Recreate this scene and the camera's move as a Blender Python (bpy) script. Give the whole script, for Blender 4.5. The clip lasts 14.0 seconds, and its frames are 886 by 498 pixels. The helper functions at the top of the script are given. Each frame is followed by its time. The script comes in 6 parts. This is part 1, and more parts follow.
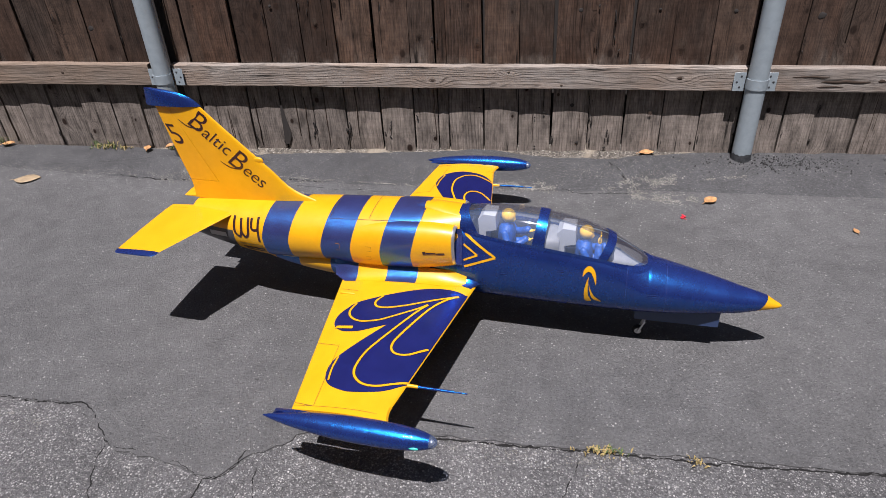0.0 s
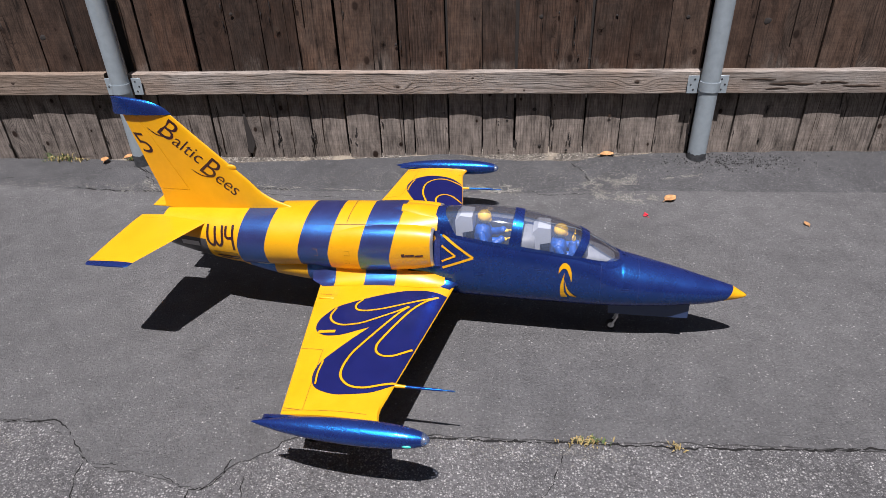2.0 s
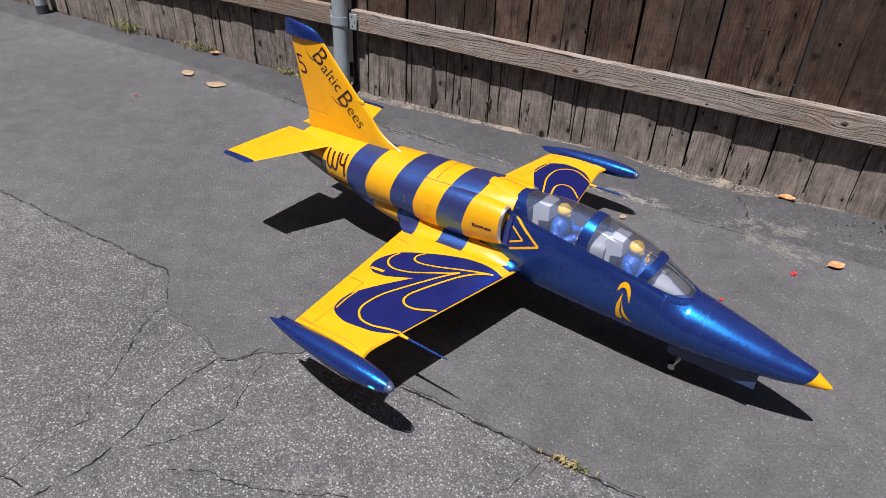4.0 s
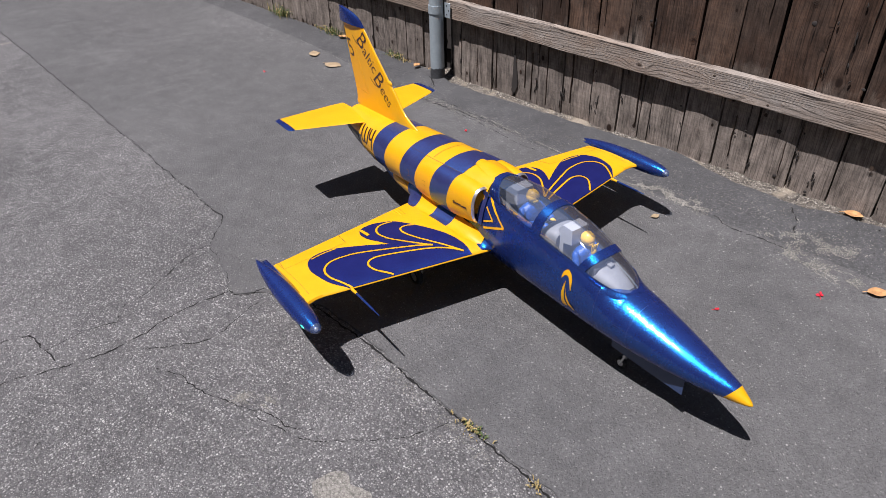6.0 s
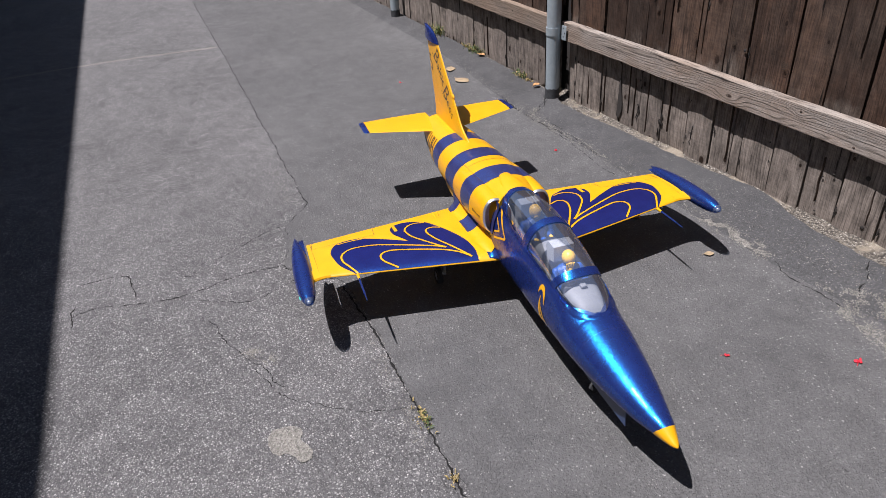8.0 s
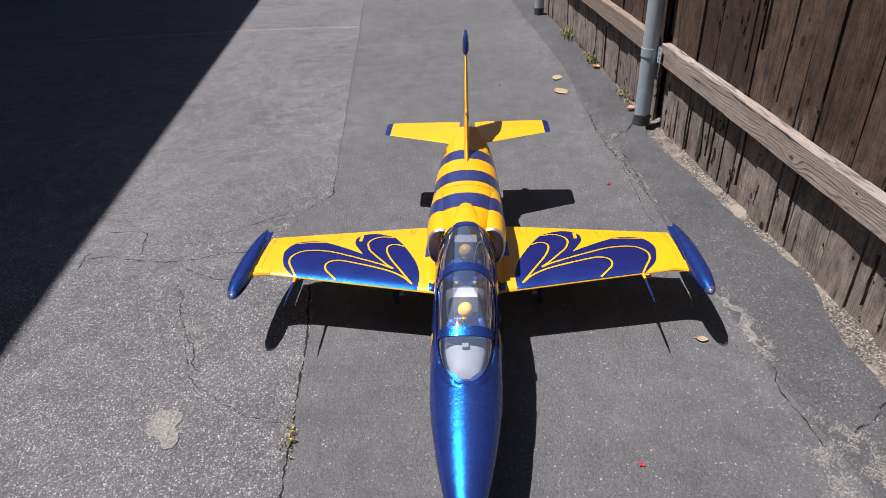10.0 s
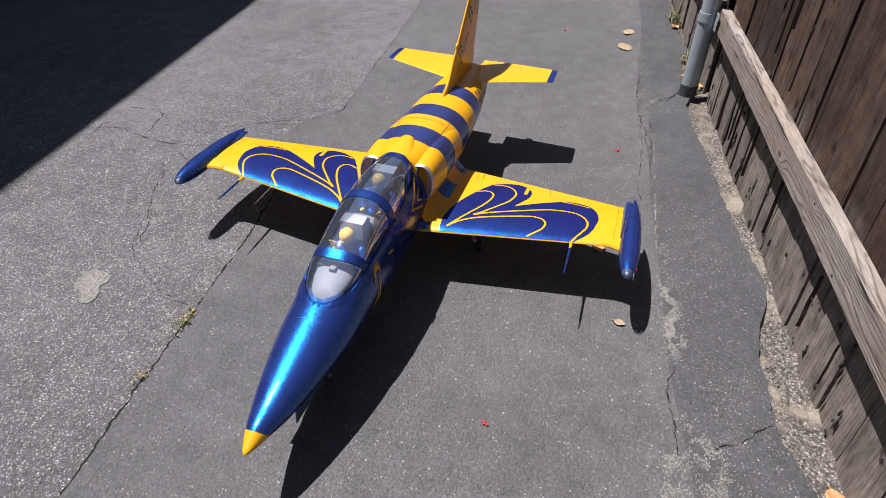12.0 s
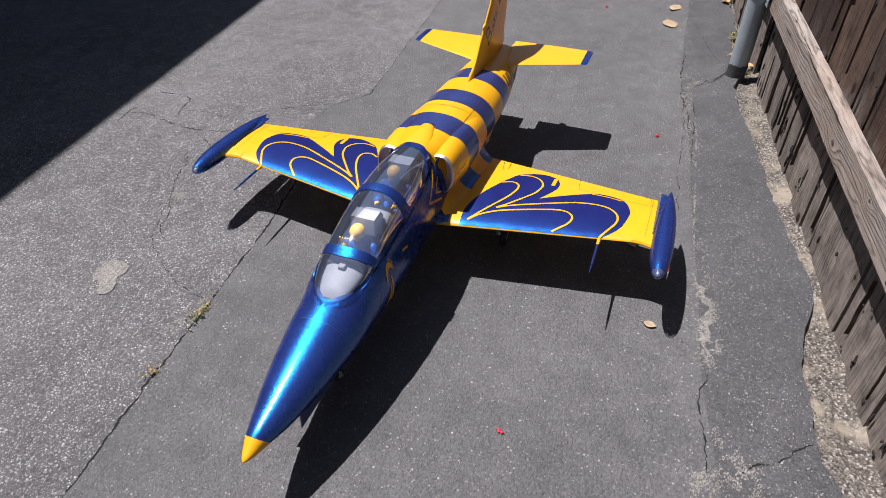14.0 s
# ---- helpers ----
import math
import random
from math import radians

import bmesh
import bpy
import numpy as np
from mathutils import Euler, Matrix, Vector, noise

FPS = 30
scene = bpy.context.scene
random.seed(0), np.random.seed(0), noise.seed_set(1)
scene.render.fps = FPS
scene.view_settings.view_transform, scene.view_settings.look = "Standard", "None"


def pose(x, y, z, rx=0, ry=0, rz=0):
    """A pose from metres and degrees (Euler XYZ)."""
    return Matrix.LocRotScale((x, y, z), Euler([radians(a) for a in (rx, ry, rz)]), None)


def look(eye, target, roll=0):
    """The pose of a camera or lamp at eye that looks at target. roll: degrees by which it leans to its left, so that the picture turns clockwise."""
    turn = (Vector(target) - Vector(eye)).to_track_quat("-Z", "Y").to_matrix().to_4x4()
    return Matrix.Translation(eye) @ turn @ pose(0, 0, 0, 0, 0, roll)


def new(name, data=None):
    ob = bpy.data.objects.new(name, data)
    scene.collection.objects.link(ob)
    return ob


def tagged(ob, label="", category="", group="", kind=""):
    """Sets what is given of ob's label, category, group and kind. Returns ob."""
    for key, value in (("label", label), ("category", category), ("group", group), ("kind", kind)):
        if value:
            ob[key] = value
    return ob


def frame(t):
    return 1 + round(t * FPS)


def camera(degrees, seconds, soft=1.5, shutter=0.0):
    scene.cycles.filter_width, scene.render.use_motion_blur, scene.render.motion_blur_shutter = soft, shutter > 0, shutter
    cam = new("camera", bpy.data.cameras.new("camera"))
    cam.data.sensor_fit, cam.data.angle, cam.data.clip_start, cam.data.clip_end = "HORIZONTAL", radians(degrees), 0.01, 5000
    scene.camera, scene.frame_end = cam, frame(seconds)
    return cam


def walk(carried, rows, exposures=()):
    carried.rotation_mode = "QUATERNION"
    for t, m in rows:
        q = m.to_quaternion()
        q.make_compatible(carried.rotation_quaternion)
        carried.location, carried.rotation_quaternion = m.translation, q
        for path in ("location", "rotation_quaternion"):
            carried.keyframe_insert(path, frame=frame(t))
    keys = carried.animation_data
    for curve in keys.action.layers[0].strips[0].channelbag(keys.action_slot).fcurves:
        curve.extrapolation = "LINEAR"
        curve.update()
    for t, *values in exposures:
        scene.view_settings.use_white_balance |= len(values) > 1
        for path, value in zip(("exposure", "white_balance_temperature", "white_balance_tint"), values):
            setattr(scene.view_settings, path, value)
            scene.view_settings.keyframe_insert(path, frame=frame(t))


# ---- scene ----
cam = camera(68.67, 14.0, 0.6)
PATH = [
    (0, (0.207, 0.268, 1.218), (-0.064, 1.845, 0.193), -3.0),
    (0.5, (0.185, 0.268, 1.218), (-0.034, 1.842, 0.175), -4.3),
    (1, (0.152, 0.264, 1.218), (-0.050, 1.834, 0.167), -5.0),
    (1.5, (0.138, 0.242, 1.213), (0.005, 1.822, 0.166), -3.4),
    (2, (0.144, 0.231, 1.219), (0.008, 1.835, 0.209), -2.1),
    (2.5, (0.192, 0.255, 1.225), (-0.058, 1.825, 0.185), -3.4),
    (3, (0.324, 0.318, 1.201), (-0.161, 1.820, 0.144), -0.6),
    (3.5, (0.434, 0.334, 1.197), (-0.223, 1.792, 0.170), -4.7),
    (3.7, (0.488, 0.320, 1.193), (-0.189, 1.759, 0.153), -0.9),
    (5.8, (1.061, 0.563, 1.219), (-0.042, 1.699, 0.168), 3.1),
    (6, (1.111, 0.581, 1.235), (-0.061, 1.619, 0.158), -1.4),
    (6.5, (1.200, 0.647, 1.230), (-0.089, 1.586, 0.197), -1.2),
    (7, (1.303, 0.743, 1.233), (-0.041, 1.598, 0.197), -0.8),
    (7.2, (1.345, 0.766, 1.240), (-0.030, 1.568, 0.202), -2.6),
    (9.3, (1.637, 1.411, 1.224), (0.078, 1.742, 0.190), -2.1),
    (9.5, (1.633, 1.473, 1.237), (0.094, 1.789, 0.168), -3.2),
    (10, (1.523, 1.648, 1.234), (-0.087, 1.735, 0.228), -2.7),
    (10.5, (1.504, 1.813, 1.217), (-0.042, 1.771, 0.113), -0.7),
    (11, (1.590, 1.940, 1.209), (0.097, 1.854, 0.037), 3.2),
    (11.5, (1.595, 2.049, 1.227), (0.092, 1.951, 0.068), 2.0),
    (12, (1.505, 2.165, 1.222), (0.011, 1.936, 0.070), 2.5),
    (12.5, (1.439, 2.198, 1.216), (-0.013, 1.863, 0.038), 1.2),
    (13, (1.441, 2.218, 1.211), (0.024, 1.797, 0.017), 0.7),
    (13.5, (1.437, 2.234, 1.204), (0.037, 1.841, -0.018), 0.4),
    (14, (1.402, 2.213, 1.208), (-0.026, 1.865, 0.004), 0.0),
]
walk(cam, [(t, look(eye, target, roll)) for t, eye, target, roll in PATH], [(0, 0.56, 6400, 16), (7.2, 0.55, 6400, 16), (9.3, 0.70, 6400, 16), (14, 0.71, 6400, 16)])

# ---- light ----
# High sun from behind the first viewpoint; its rays run mostly along +y.
SUN_DIR = Vector((0.03, 0.37, -1.0)).normalized()
sun = new("sun", bpy.data.lights.new("sun", "SUN"))
sun.data.energy, sun.data.angle, sun.data.color = 5.0, radians(0.53), (1.0, 0.985, 0.985)
sun.matrix_world = look((0, 0, 0), SUN_DIR)
world = bpy.data.worlds.new("sky")
scene.world = world
world.use_nodes = True
wn = world.node_tree.nodes
sky = wn.new("ShaderNodeTexSky")
sky.sky_type, sky.sun_disc = "NISHITA", False
sky.sun_elevation = math.asin(-SUN_DIR.z)
sky.sun_rotation = math.atan2(-SUN_DIR.x, -SUN_DIR.y)
wn["Background"].inputs["Strength"].default_value = 0.040
world.node_tree.links.new(sky.outputs[0], wn["Background"].inputs["Color"])


# ---- materials ----
def nodes_of(name):
    m = bpy.data.materials.new(name)
    m.use_nodes = True
    n, l = m.node_tree.nodes, m.node_tree.links
    return m, n, l, n["Principled BSDF"]


def noise_node(n, l, scale, detail=4.0, rough=0.6, coords=None):
    t = n.new("ShaderNodeTexNoise")
    t.inputs["Scale"].default_value, t.inputs["Detail"].default_value, t.inputs["Roughness"].default_value = scale, detail, rough
    if coords:
        l.new(coords, t.inputs["Vector"])
    return t


def ramp(n, l, fac, stops):
    r = n.new("ShaderNodeValToRGB")
    while len(r.color_ramp.elements) < len(stops):
        r.color_ramp.elements.new(0.5)
    for e, (p, c) in zip(r.color_ramp.elements, stops):
        e.position = p
        e.color = (*c, 1) if len(c) == 3 else c
    l.new(fac, r.inputs[0])
    return r


def grey(v):
    return (v, v, v)


def mix_col(n, l, kind, fac, a, b):
    m = n.new("ShaderNodeMix")
    m.data_type, m.blend_type = "RGBA", kind
    for value, sock in ((fac, m.inputs[0]), (a, m.inputs[6]), (b, m.inputs[7])):
        if isinstance(value, (int, float)):
            sock.default_value = value
        elif isinstance(value, tuple):
            sock.default_value = (*value, 1)
        else:
            l.new(value, sock)
    return m.outputs[2]


def bump(n, l, b, height, strength, distance):
    k = n.new("ShaderNodeBump")
    k.inputs["Strength"].default_value, k.inputs["Distance"].default_value = strength, distance
    l.new(height, k.inputs["Height"])
    l.new(k.outputs[0], b.inputs["Normal"])
    return k


def plain(name, color, rough=0.5, metal=0.0, spread=0.12, scale=60.0, relief=0.0):
    """A surface of one colour, mottled finely, with a slight change of gloss."""
    m, n, l, b = nodes_of(name)
    c = n.new("ShaderNodeTexCoord").outputs["Object"]
    t = noise_node(n, l, scale, 5, 0.65, c)
    lo, hi = tuple(x * (1 - spread) for x in color), tuple(min(1, x * (1 + spread)) for x in color)
    l.new(ramp(n, l, t.outputs[0], [(0.3, lo), (0.7, hi)]).outputs[0], b.inputs["Base Color"])
    b.inputs["Metallic"].default_value = metal
    l.new(ramp(n, l, t.outputs[0], [(0.3, grey(max(0, rough - 0.06))), (0.7, grey(min(1, rough + 0.06)))]).outputs[0], b.inputs["Roughness"])
    if relief:
        bump(n, l, b, t.outputs[0], 0.4, relief)
    return m


def asphalt(name, dark, mid, stone, amount, cell, relief, even=0.5, fleck=0.0, grain=1.0):
    """Asphalt: dark binder, stones of two sizes showing through by the given amount, dusty stains."""
    m, n, l, b = nodes_of(name)
    c = n.new("ShaderNodeTexCoord").outputs["Object"]
    big = noise_node(n, l, 1.3, 6, 0.65, c)
    mid_n = noise_node(n, l, 11, 5, 0.7, c)
    lump = noise_node(n, l, 130, 3, 0.6, c)
    fine = noise_node(n, l, 340, 3, 0.75, c)
    base = ramp(n, l, big.outputs[0], [(0.3, dark), (0.7, mid)]).outputs[0]
    base = mix_col(n, l, "MULTIPLY", 1.0, base, ramp(n, l, mid_n.outputs[0], [(0.3, grey(0.8)), (0.7, grey(1.14))]).outputs[0])
    base = mix_col(n, l, "MULTIPLY", 1.0, base, ramp(n, l, lump.outputs[0], [(0.34, grey(1 - 0.42 * grain)), (0.66, grey(1 + 0.34 * grain))]).outputs[0])
    base = mix_col(n, l, "MULTIPLY", 1.0, base, ramp(n, l, fine.outputs[0], [(0.32, grey(1 - 0.38 * grain)), (0.5, grey(1.0)), (0.7, grey(1 + 0.32 * grain))]).outputs[0])
    patchy = ramp(n, l, mid_n.outputs[0], [(0.3, grey(even)), (0.6, grey(1))]).outputs[0]
    heights = lump.outputs[0]
    for size, share in ((cell, amount), (cell * 2.1, amount * 0.8)):
        vor = n.new("ShaderNodeTexVoronoi")
        vor.inputs["Scale"].default_value = size
        l.new(c, vor.inputs["Vector"])
        sep = n.new("ShaderNodeSeparateColor")
        l.new(vor.outputs["Color"], sep.inputs[0])
        pick = ramp(n, l, sep.outputs[0], [(max(0.0, 0.96 - share), grey(0)), (1.0, grey(1))]).outputs[0]
        core = ramp(n, l, vor.outputs["Distance"], [(0.28, grey(1)), (0.46, grey(0))]).outputs[0]
        show = mix_col(n, l, "MULTIPLY", 1.0, mix_col(n, l, "MULTIPLY", 1.0, pick, core), patchy)
        tint = mix_col(n, l, "MIX", sep.outputs[1], tuple(x * 0.6 for x in stone), stone)
        base = mix_col(n, l, "MIX", show, base, tint)
        heights = mix_col(n, l, "ADD", 0.5, heights, core)
    if fleck:
        # worn pale flecks, in drifts
        spots, drift = noise_node(n, l, 150, 2.5, 0.55, c), noise_node(n, l, 4.5, 4, 0.7, c)
        gate = ramp(n, l, drift.outputs[0], [(0.38, grey(0.25)), (0.62, grey(1))]).outputs[0]
        spot = ramp(n, l, spots.outputs[0], [(0.685 - fleck, grey(0)), (0.725 - fleck, grey(1))]).outputs[0]
        base = mix_col(n, l, "MIX", mix_col(n, l, "MULTIPLY", 1.0, spot, gate), base, tuple(x * 1.05 for x in stone))
        pits = noise_node(n, l, 60, 3, 0.6, c)
        base = mix_col(n, l, "MULTIPLY", 1.0, base, ramp(n, l, pits.outputs[0], [(0.27, grey(0.55)), (0.34, grey(1.0))]).outputs[0])
    l.new(base, b.inputs["Base Color"])
    b.inputs["Roughness"].default_value = 0.8
    b.inputs["Specular IOR Level"].default_value = 0.35
    bump(n, l, b, heights, 0.9, relief)
    return m


M_OLD = asphalt("old_asphalt", (0.079, 0.077, 0.077), (0.132, 0.128, 0.1275), (0.56, 0.545, 0.525), 0.64, 142, 0.004, 0.4, 0.0, 0.8)
M_NEW = asphalt("sealed_asphalt", (0.087, 0.0857, 0.085), (0.121, 0.1188, 0.1175), (0.42, 0.405, 0.39), 0.05, 150, 0.0028, 0.2, 0.004, 0.5)
M_BERM = asphalt("berm_asphalt", (0.063, 0.0625, 0.0634), (0.089, 0.088, 0.0887), (0.38, 0.37, 0.35), 0.07, 190, 0.0030, 0.1, 0.012, 0.6)


def sandy_soil():
    """Tan sand in smooth drifts, with coarse grit and crumbs between them."""
    m, n, l, b = nodes_of("sandy_soil")
    c = n.new("ShaderNodeTexCoord").outputs["Object"]
    drift = noise_node(n, l, 7.0, 4, 0.6, c)
    grain = noise_node(n, l, 420, 3, 0.7, c)
    lump = noise_node(n, l, 38, 4, 0.65, c)
    sand = ramp(n, l, lump.outputs[0], [(0.3, (0.19, 0.161, 0.124)), (0.7, (0.265, 0.228, 0.176))]).outputs[0]
    vor = n.new("ShaderNodeTexVoronoi")
    vor.inputs["Scale"].default_value = 190
    l.new(c, vor.inputs["Vector"])
    sep = n.new("ShaderNodeSeparateColor")
    l.new(vor.outputs["Color"], sep.inputs[0])
    grit = ramp(n, l, sep.outputs[0], [(0.0, (0.06, 0.053, 0.046)), (0.4, (0.13, 0.114, 0.095)), (0.8, (0.21, 0.187, 0.155)), (1.0, (0.36, 0.33, 0.29))]).outputs[0]
    rim = ramp(n, l, vor.outputs["Distance"], [(0.25, grey(1.0)), (0.6, grey(0.55))]).outputs[0]
    grit = mix_col(n, l, "MULTIPLY", 1.0, grit, rim)
    where = ramp(n, l, drift.outputs[0], [(0.50, grey(1)), (0.62, grey(0.08))]).outputs[0]
    col = mix_col(n, l, "MIX", where, sand, grit)
    col = mix_col(n, l, "MULTIPLY", 1.0, col, ramp(n, l, grain.outputs[0], [(0.3, grey(0.82)), (0.7, grey(1.12))]).outputs[0])
    l.new(col, b.inputs["Base Color"])
    b.inputs["Roughness"].default_value = 0.9
    b.inputs["Specular IOR Level"].default_value = 0.2
    bump(n, l, b, mix_col(n, l, "MULTIPLY", 1.0, rim, where), 0.6, 0.0018)
    return m


M_SAND = sandy_soil()
M_RESIDUE = asphalt("mortar_residue", (0.17, 0.16, 0.14), (0.25, 0.236, 0.21), (0.44, 0.42, 0.38), 0.3, 210, 0.002)
M_CRACK = plain("crack_dirt", (0.006, 0.0055, 0.005), 1.0, 0, 0.5, 300)


def wood(name, light, soft, along=2, foot=None, lines=1.0, pitch=0.009, sway=0.03, knots=(), scatter=0.0):
    """Weathered softwood: growth lines that wander along one axis and bend round knots, fine checks, bleached and stained blotches.
    foot: the paler, greyer colour of the splashed lowest part of a board. knots: (along, across, radius)."""
    m, n, l, b = nodes_of(name)
    tc = n.new("ShaderNodeTexCoord")
    info = n.new("ShaderNodeObjectInfo")
    comb = n.new("ShaderNodeCombineXYZ")
    for i in range(3):
        l.new(info.outputs["Random"], comb.inputs[i])
    off = n.new("ShaderNodeVectorMath")
    off.operation = "MULTIPLY_ADD"
    l.new(comb.outputs[0], off.inputs[0])
    off.inputs[1].default_value = (37, 11, 53)
    l.new(tc.outputs["Object"], off.inputs[2])

    def stretched(k, across=1.0):
        mp = n.new("ShaderNodeMapping")
        mp.inputs["Scale"].default_value = tuple(k if q == along else across for q in range(3))
        l.new(off.outputs[0], mp.inputs["Vector"])
        return mp.outputs[0]

    def calc(op, a, b_=0.0):
        k = n.new("ShaderNodeMath")
        k.operation = op
        for value, sock in ((a, k.inputs[0]), (b_, k.inputs[1])):
            if isinstance(value, (int, float)):
                sock.default_value = value
            else:
                l.new(value, sock)
        return k.outputs[0]
    xyz = n.new("ShaderNodeSeparateXYZ")
    l.new(tc.outputs["Object"], xyz.inputs[0])
    span, run = (xyz.outputs[0], xyz.outputs[2]) if along == 2 else (xyz.outputs[2], xyz.outputs[0])
    # where across the tree's rings each point lies
    bend = noise_node(n, l, 1.0, 3, 0.55, stretched(1.1, 7.0)).outputs[0]
    wob = noise_node(n, l, 1.0, 3, 0.6, stretched(7.0, 40.0)).outputs[0]
    ring = calc("ADD", span, calc("MULTIPLY", calc("SUBTRACT", bend, 0.5), sway * 2))
    ring = calc("ADD", ring, calc("MULTIPLY", calc("SUBTRACT", wob, 0.5), pitch * 0.9))
    for ka, kc, r in knots:
        da, dc = calc("DIVIDE", calc("SUBTRACT", run, ka), 2.6 * r), calc("DIVIDE", calc("SUBTRACT", span, kc), 1.25 * r)
        d2 = calc("ADD", calc("MULTIPLY", da, da), calc("MULTIPLY", dc, dc))
        near = calc("POWER", 2.718, calc("MULTIPLY", d2, -0.7))
        loop = calc("ADD", calc("MULTIPLY", calc("SQRT", d2), 1.5 * r), kc)
        ring = calc("ADD", calc("MULTIPLY", ring, calc("SUBTRACT", 1.0, near)), calc("MULTIPLY", loop, near))
    heart = None
    if scatter:
        # knots strewn over the boards: the rings close round a dark heart
        spot = n.new("ShaderNodeCombineXYZ")
        l.new(calc("ADD", calc("MULTIPLY", span, 6.5), calc("MULTIPLY", info.outputs["Random"], 91.0)), spot.inputs[0])
        l.new(calc("ADD", calc("MULTIPLY", run, 4.6), calc("MULTIPLY", info.outputs["Random"], 57.0)), spot.inputs[1])
        vor = n.new("ShaderNodeTexVoronoi")
        vor.voronoi_dimensions = "2D"
        vor.inputs["Scale"].default_value = 1.0
        vor.inputs["Randomness"].default_value = 0.9
        l.new(spot.outputs[0], vor.inputs["Vector"])
        kept = n.new("ShaderNodeSeparateColor")
        l.new(vor.outputs["Color"], kept.inputs[0])
        there = calc("GREATER_THAN", kept.outputs[0], 1.0 - scatter)
        size = calc("ADD", 0.45, calc("MULTIPLY", kept.outputs[1], 0.9))
        dist = calc("DIVIDE", vor.outputs["Distance"], size)
        near = calc("MULTIPLY", there, calc("POWER", 2.718, calc("MULTIPLY", calc("MULTIPLY", dist, dist), -26.0)))
        ring = calc("ADD", calc("MULTIPLY", ring, calc("SUBTRACT", 1.0, near)), calc("MULTIPLY", calc("MULTIPLY", dist, 0.20), near))
        heart = calc("MULTIPLY", there, ramp(n, l, dist, [(0.045, grey(1.0)), (0.075, grey(0.25)), (0.13, grey(0.12)), (0.2, grey(0.0))]).outputs[0])
    phase = calc("FRACT", calc("DIVIDE", ring, pitch))
    grain = noise_node(n, l, 420, 4, 0.75, stretched(0.03))
    coarse = noise_node(n, l, 40, 4, 0.65, stretched(0.055))
    blot = noise_node(n, l, 5.0, 6, 0.7, stretched(0.5))
    tone = ramp(n, l, info.outputs["Random"], [(0.0, (0.66, 0.58, 0.53)), (0.3, (1.08, 0.93, 0.83)), (0.55, (0.84, 0.80, 0.77)), (0.8, (1.02, 1.0, 0.97)), (1.0, (1.42, 1.30, 1.18))]).outputs[0]
    col = mix_col(n, l, "MULTIPLY", 1.0, tone, light)
    col = mix_col(n, l, "MIX", ramp(n, l, blot.outputs[0], [(0.42, grey(0)), (0.68, grey(0.7))]).outputs[0], col, soft)
    if foot:
        lift = calc("ADD", xyz.outputs[2], calc("MULTIPLY", blot.outputs[0], -0.5))
        low = ramp(n, l, lift, [(0.02, grey(0.75)), (0.18, grey(0.0))]).outputs[0]
        col = mix_col(n, l, "MIX", low, col, foot)
    # how strongly the growth lines stand out differs from piece to piece and along it
    much = ramp(n, l, info.outputs["Random"], [(0.0, grey(0.3 * lines)), (0.2, grey(lines)), (0.32, grey(0.2 * lines)), (0.6, grey(0.4 * lines)), (0.75, grey(0.95 * lines)), (0.85, grey(0.3 * lines)), (1.0, grey(0.7 * lines))]).outputs[0]
    much = mix_col(n, l, "MULTIPLY", 1.0, much, ramp(n, l, wob, [(0.3, grey(0.45)), (0.6, grey(1.0))]).outputs[0])
    dark = ramp(n, l, phase, [(0.0, grey(0.55)), (0.1, grey(1.08)), (0.5, grey(1.0)), (0.74, grey(0.82)), (0.88, grey(0.26)), (0.95, grey(0.32)), (1.0, grey(0.55))]).outputs[0]
    col = mix_col(n, l, "MULTIPLY", much, col, dark)
    col = mix_col(n, l, "MULTIPLY", 1.0, col, ramp(n, l, grain.outputs[0], [(0.34, grey(0.55)), (0.47, grey(0.94)), (0.66, grey(1.25))]).outputs[0])
    col = mix_col(n, l, "MULTIPLY", 1.0, col, ramp(n, l, coarse.outputs[0], [(0.32, grey(0.16)), (0.37, grey(0.88)), (0.66, grey(1.18))]).outputs[0])
    if heart:
        col = mix_col(n, l, "MIX", heart, col, (0.022, 0.013, 0.009))
        # faint saw marks across the board and weather stains
        saw = noise_node(n, l, 150, 2, 0.5, stretched(1.0, 0.07))
        col = mix_col(n, l, "MULTIPLY", 1.0, col, ramp(n, l, saw.outputs[0], [(0.35, grey(0.91)), (0.65, grey(1.06))]).outputs[0])
        stain = noise_node(n, l, 24, 5, 0.7, stretched(0.45))
        col = mix_col(n, l, "MULTIPLY", 1.0, col, ramp(n, l, stain.outputs[0], [(0.33, grey(0.55)), (0.5, grey(1.0)), (0.68, grey(1.45))]).outputs[0])
    l.new(col, b.inputs["Base Color"])
    b.inputs["Roughness"].default_value = 0.88
    b.inputs["Specular IOR Level"].default_value = 0.2
    hgt = mix_col(n, l, "ADD", 0.3, mix_col(n, l, "MULTIPLY", 1.0, coarse.outputs[0], grain.outputs[0]), mix_col(n, l, "MULTIPLY", much, grey(1.0), dark))
    bump(n, l, b, hgt, 1.0, 0.004)
    return m


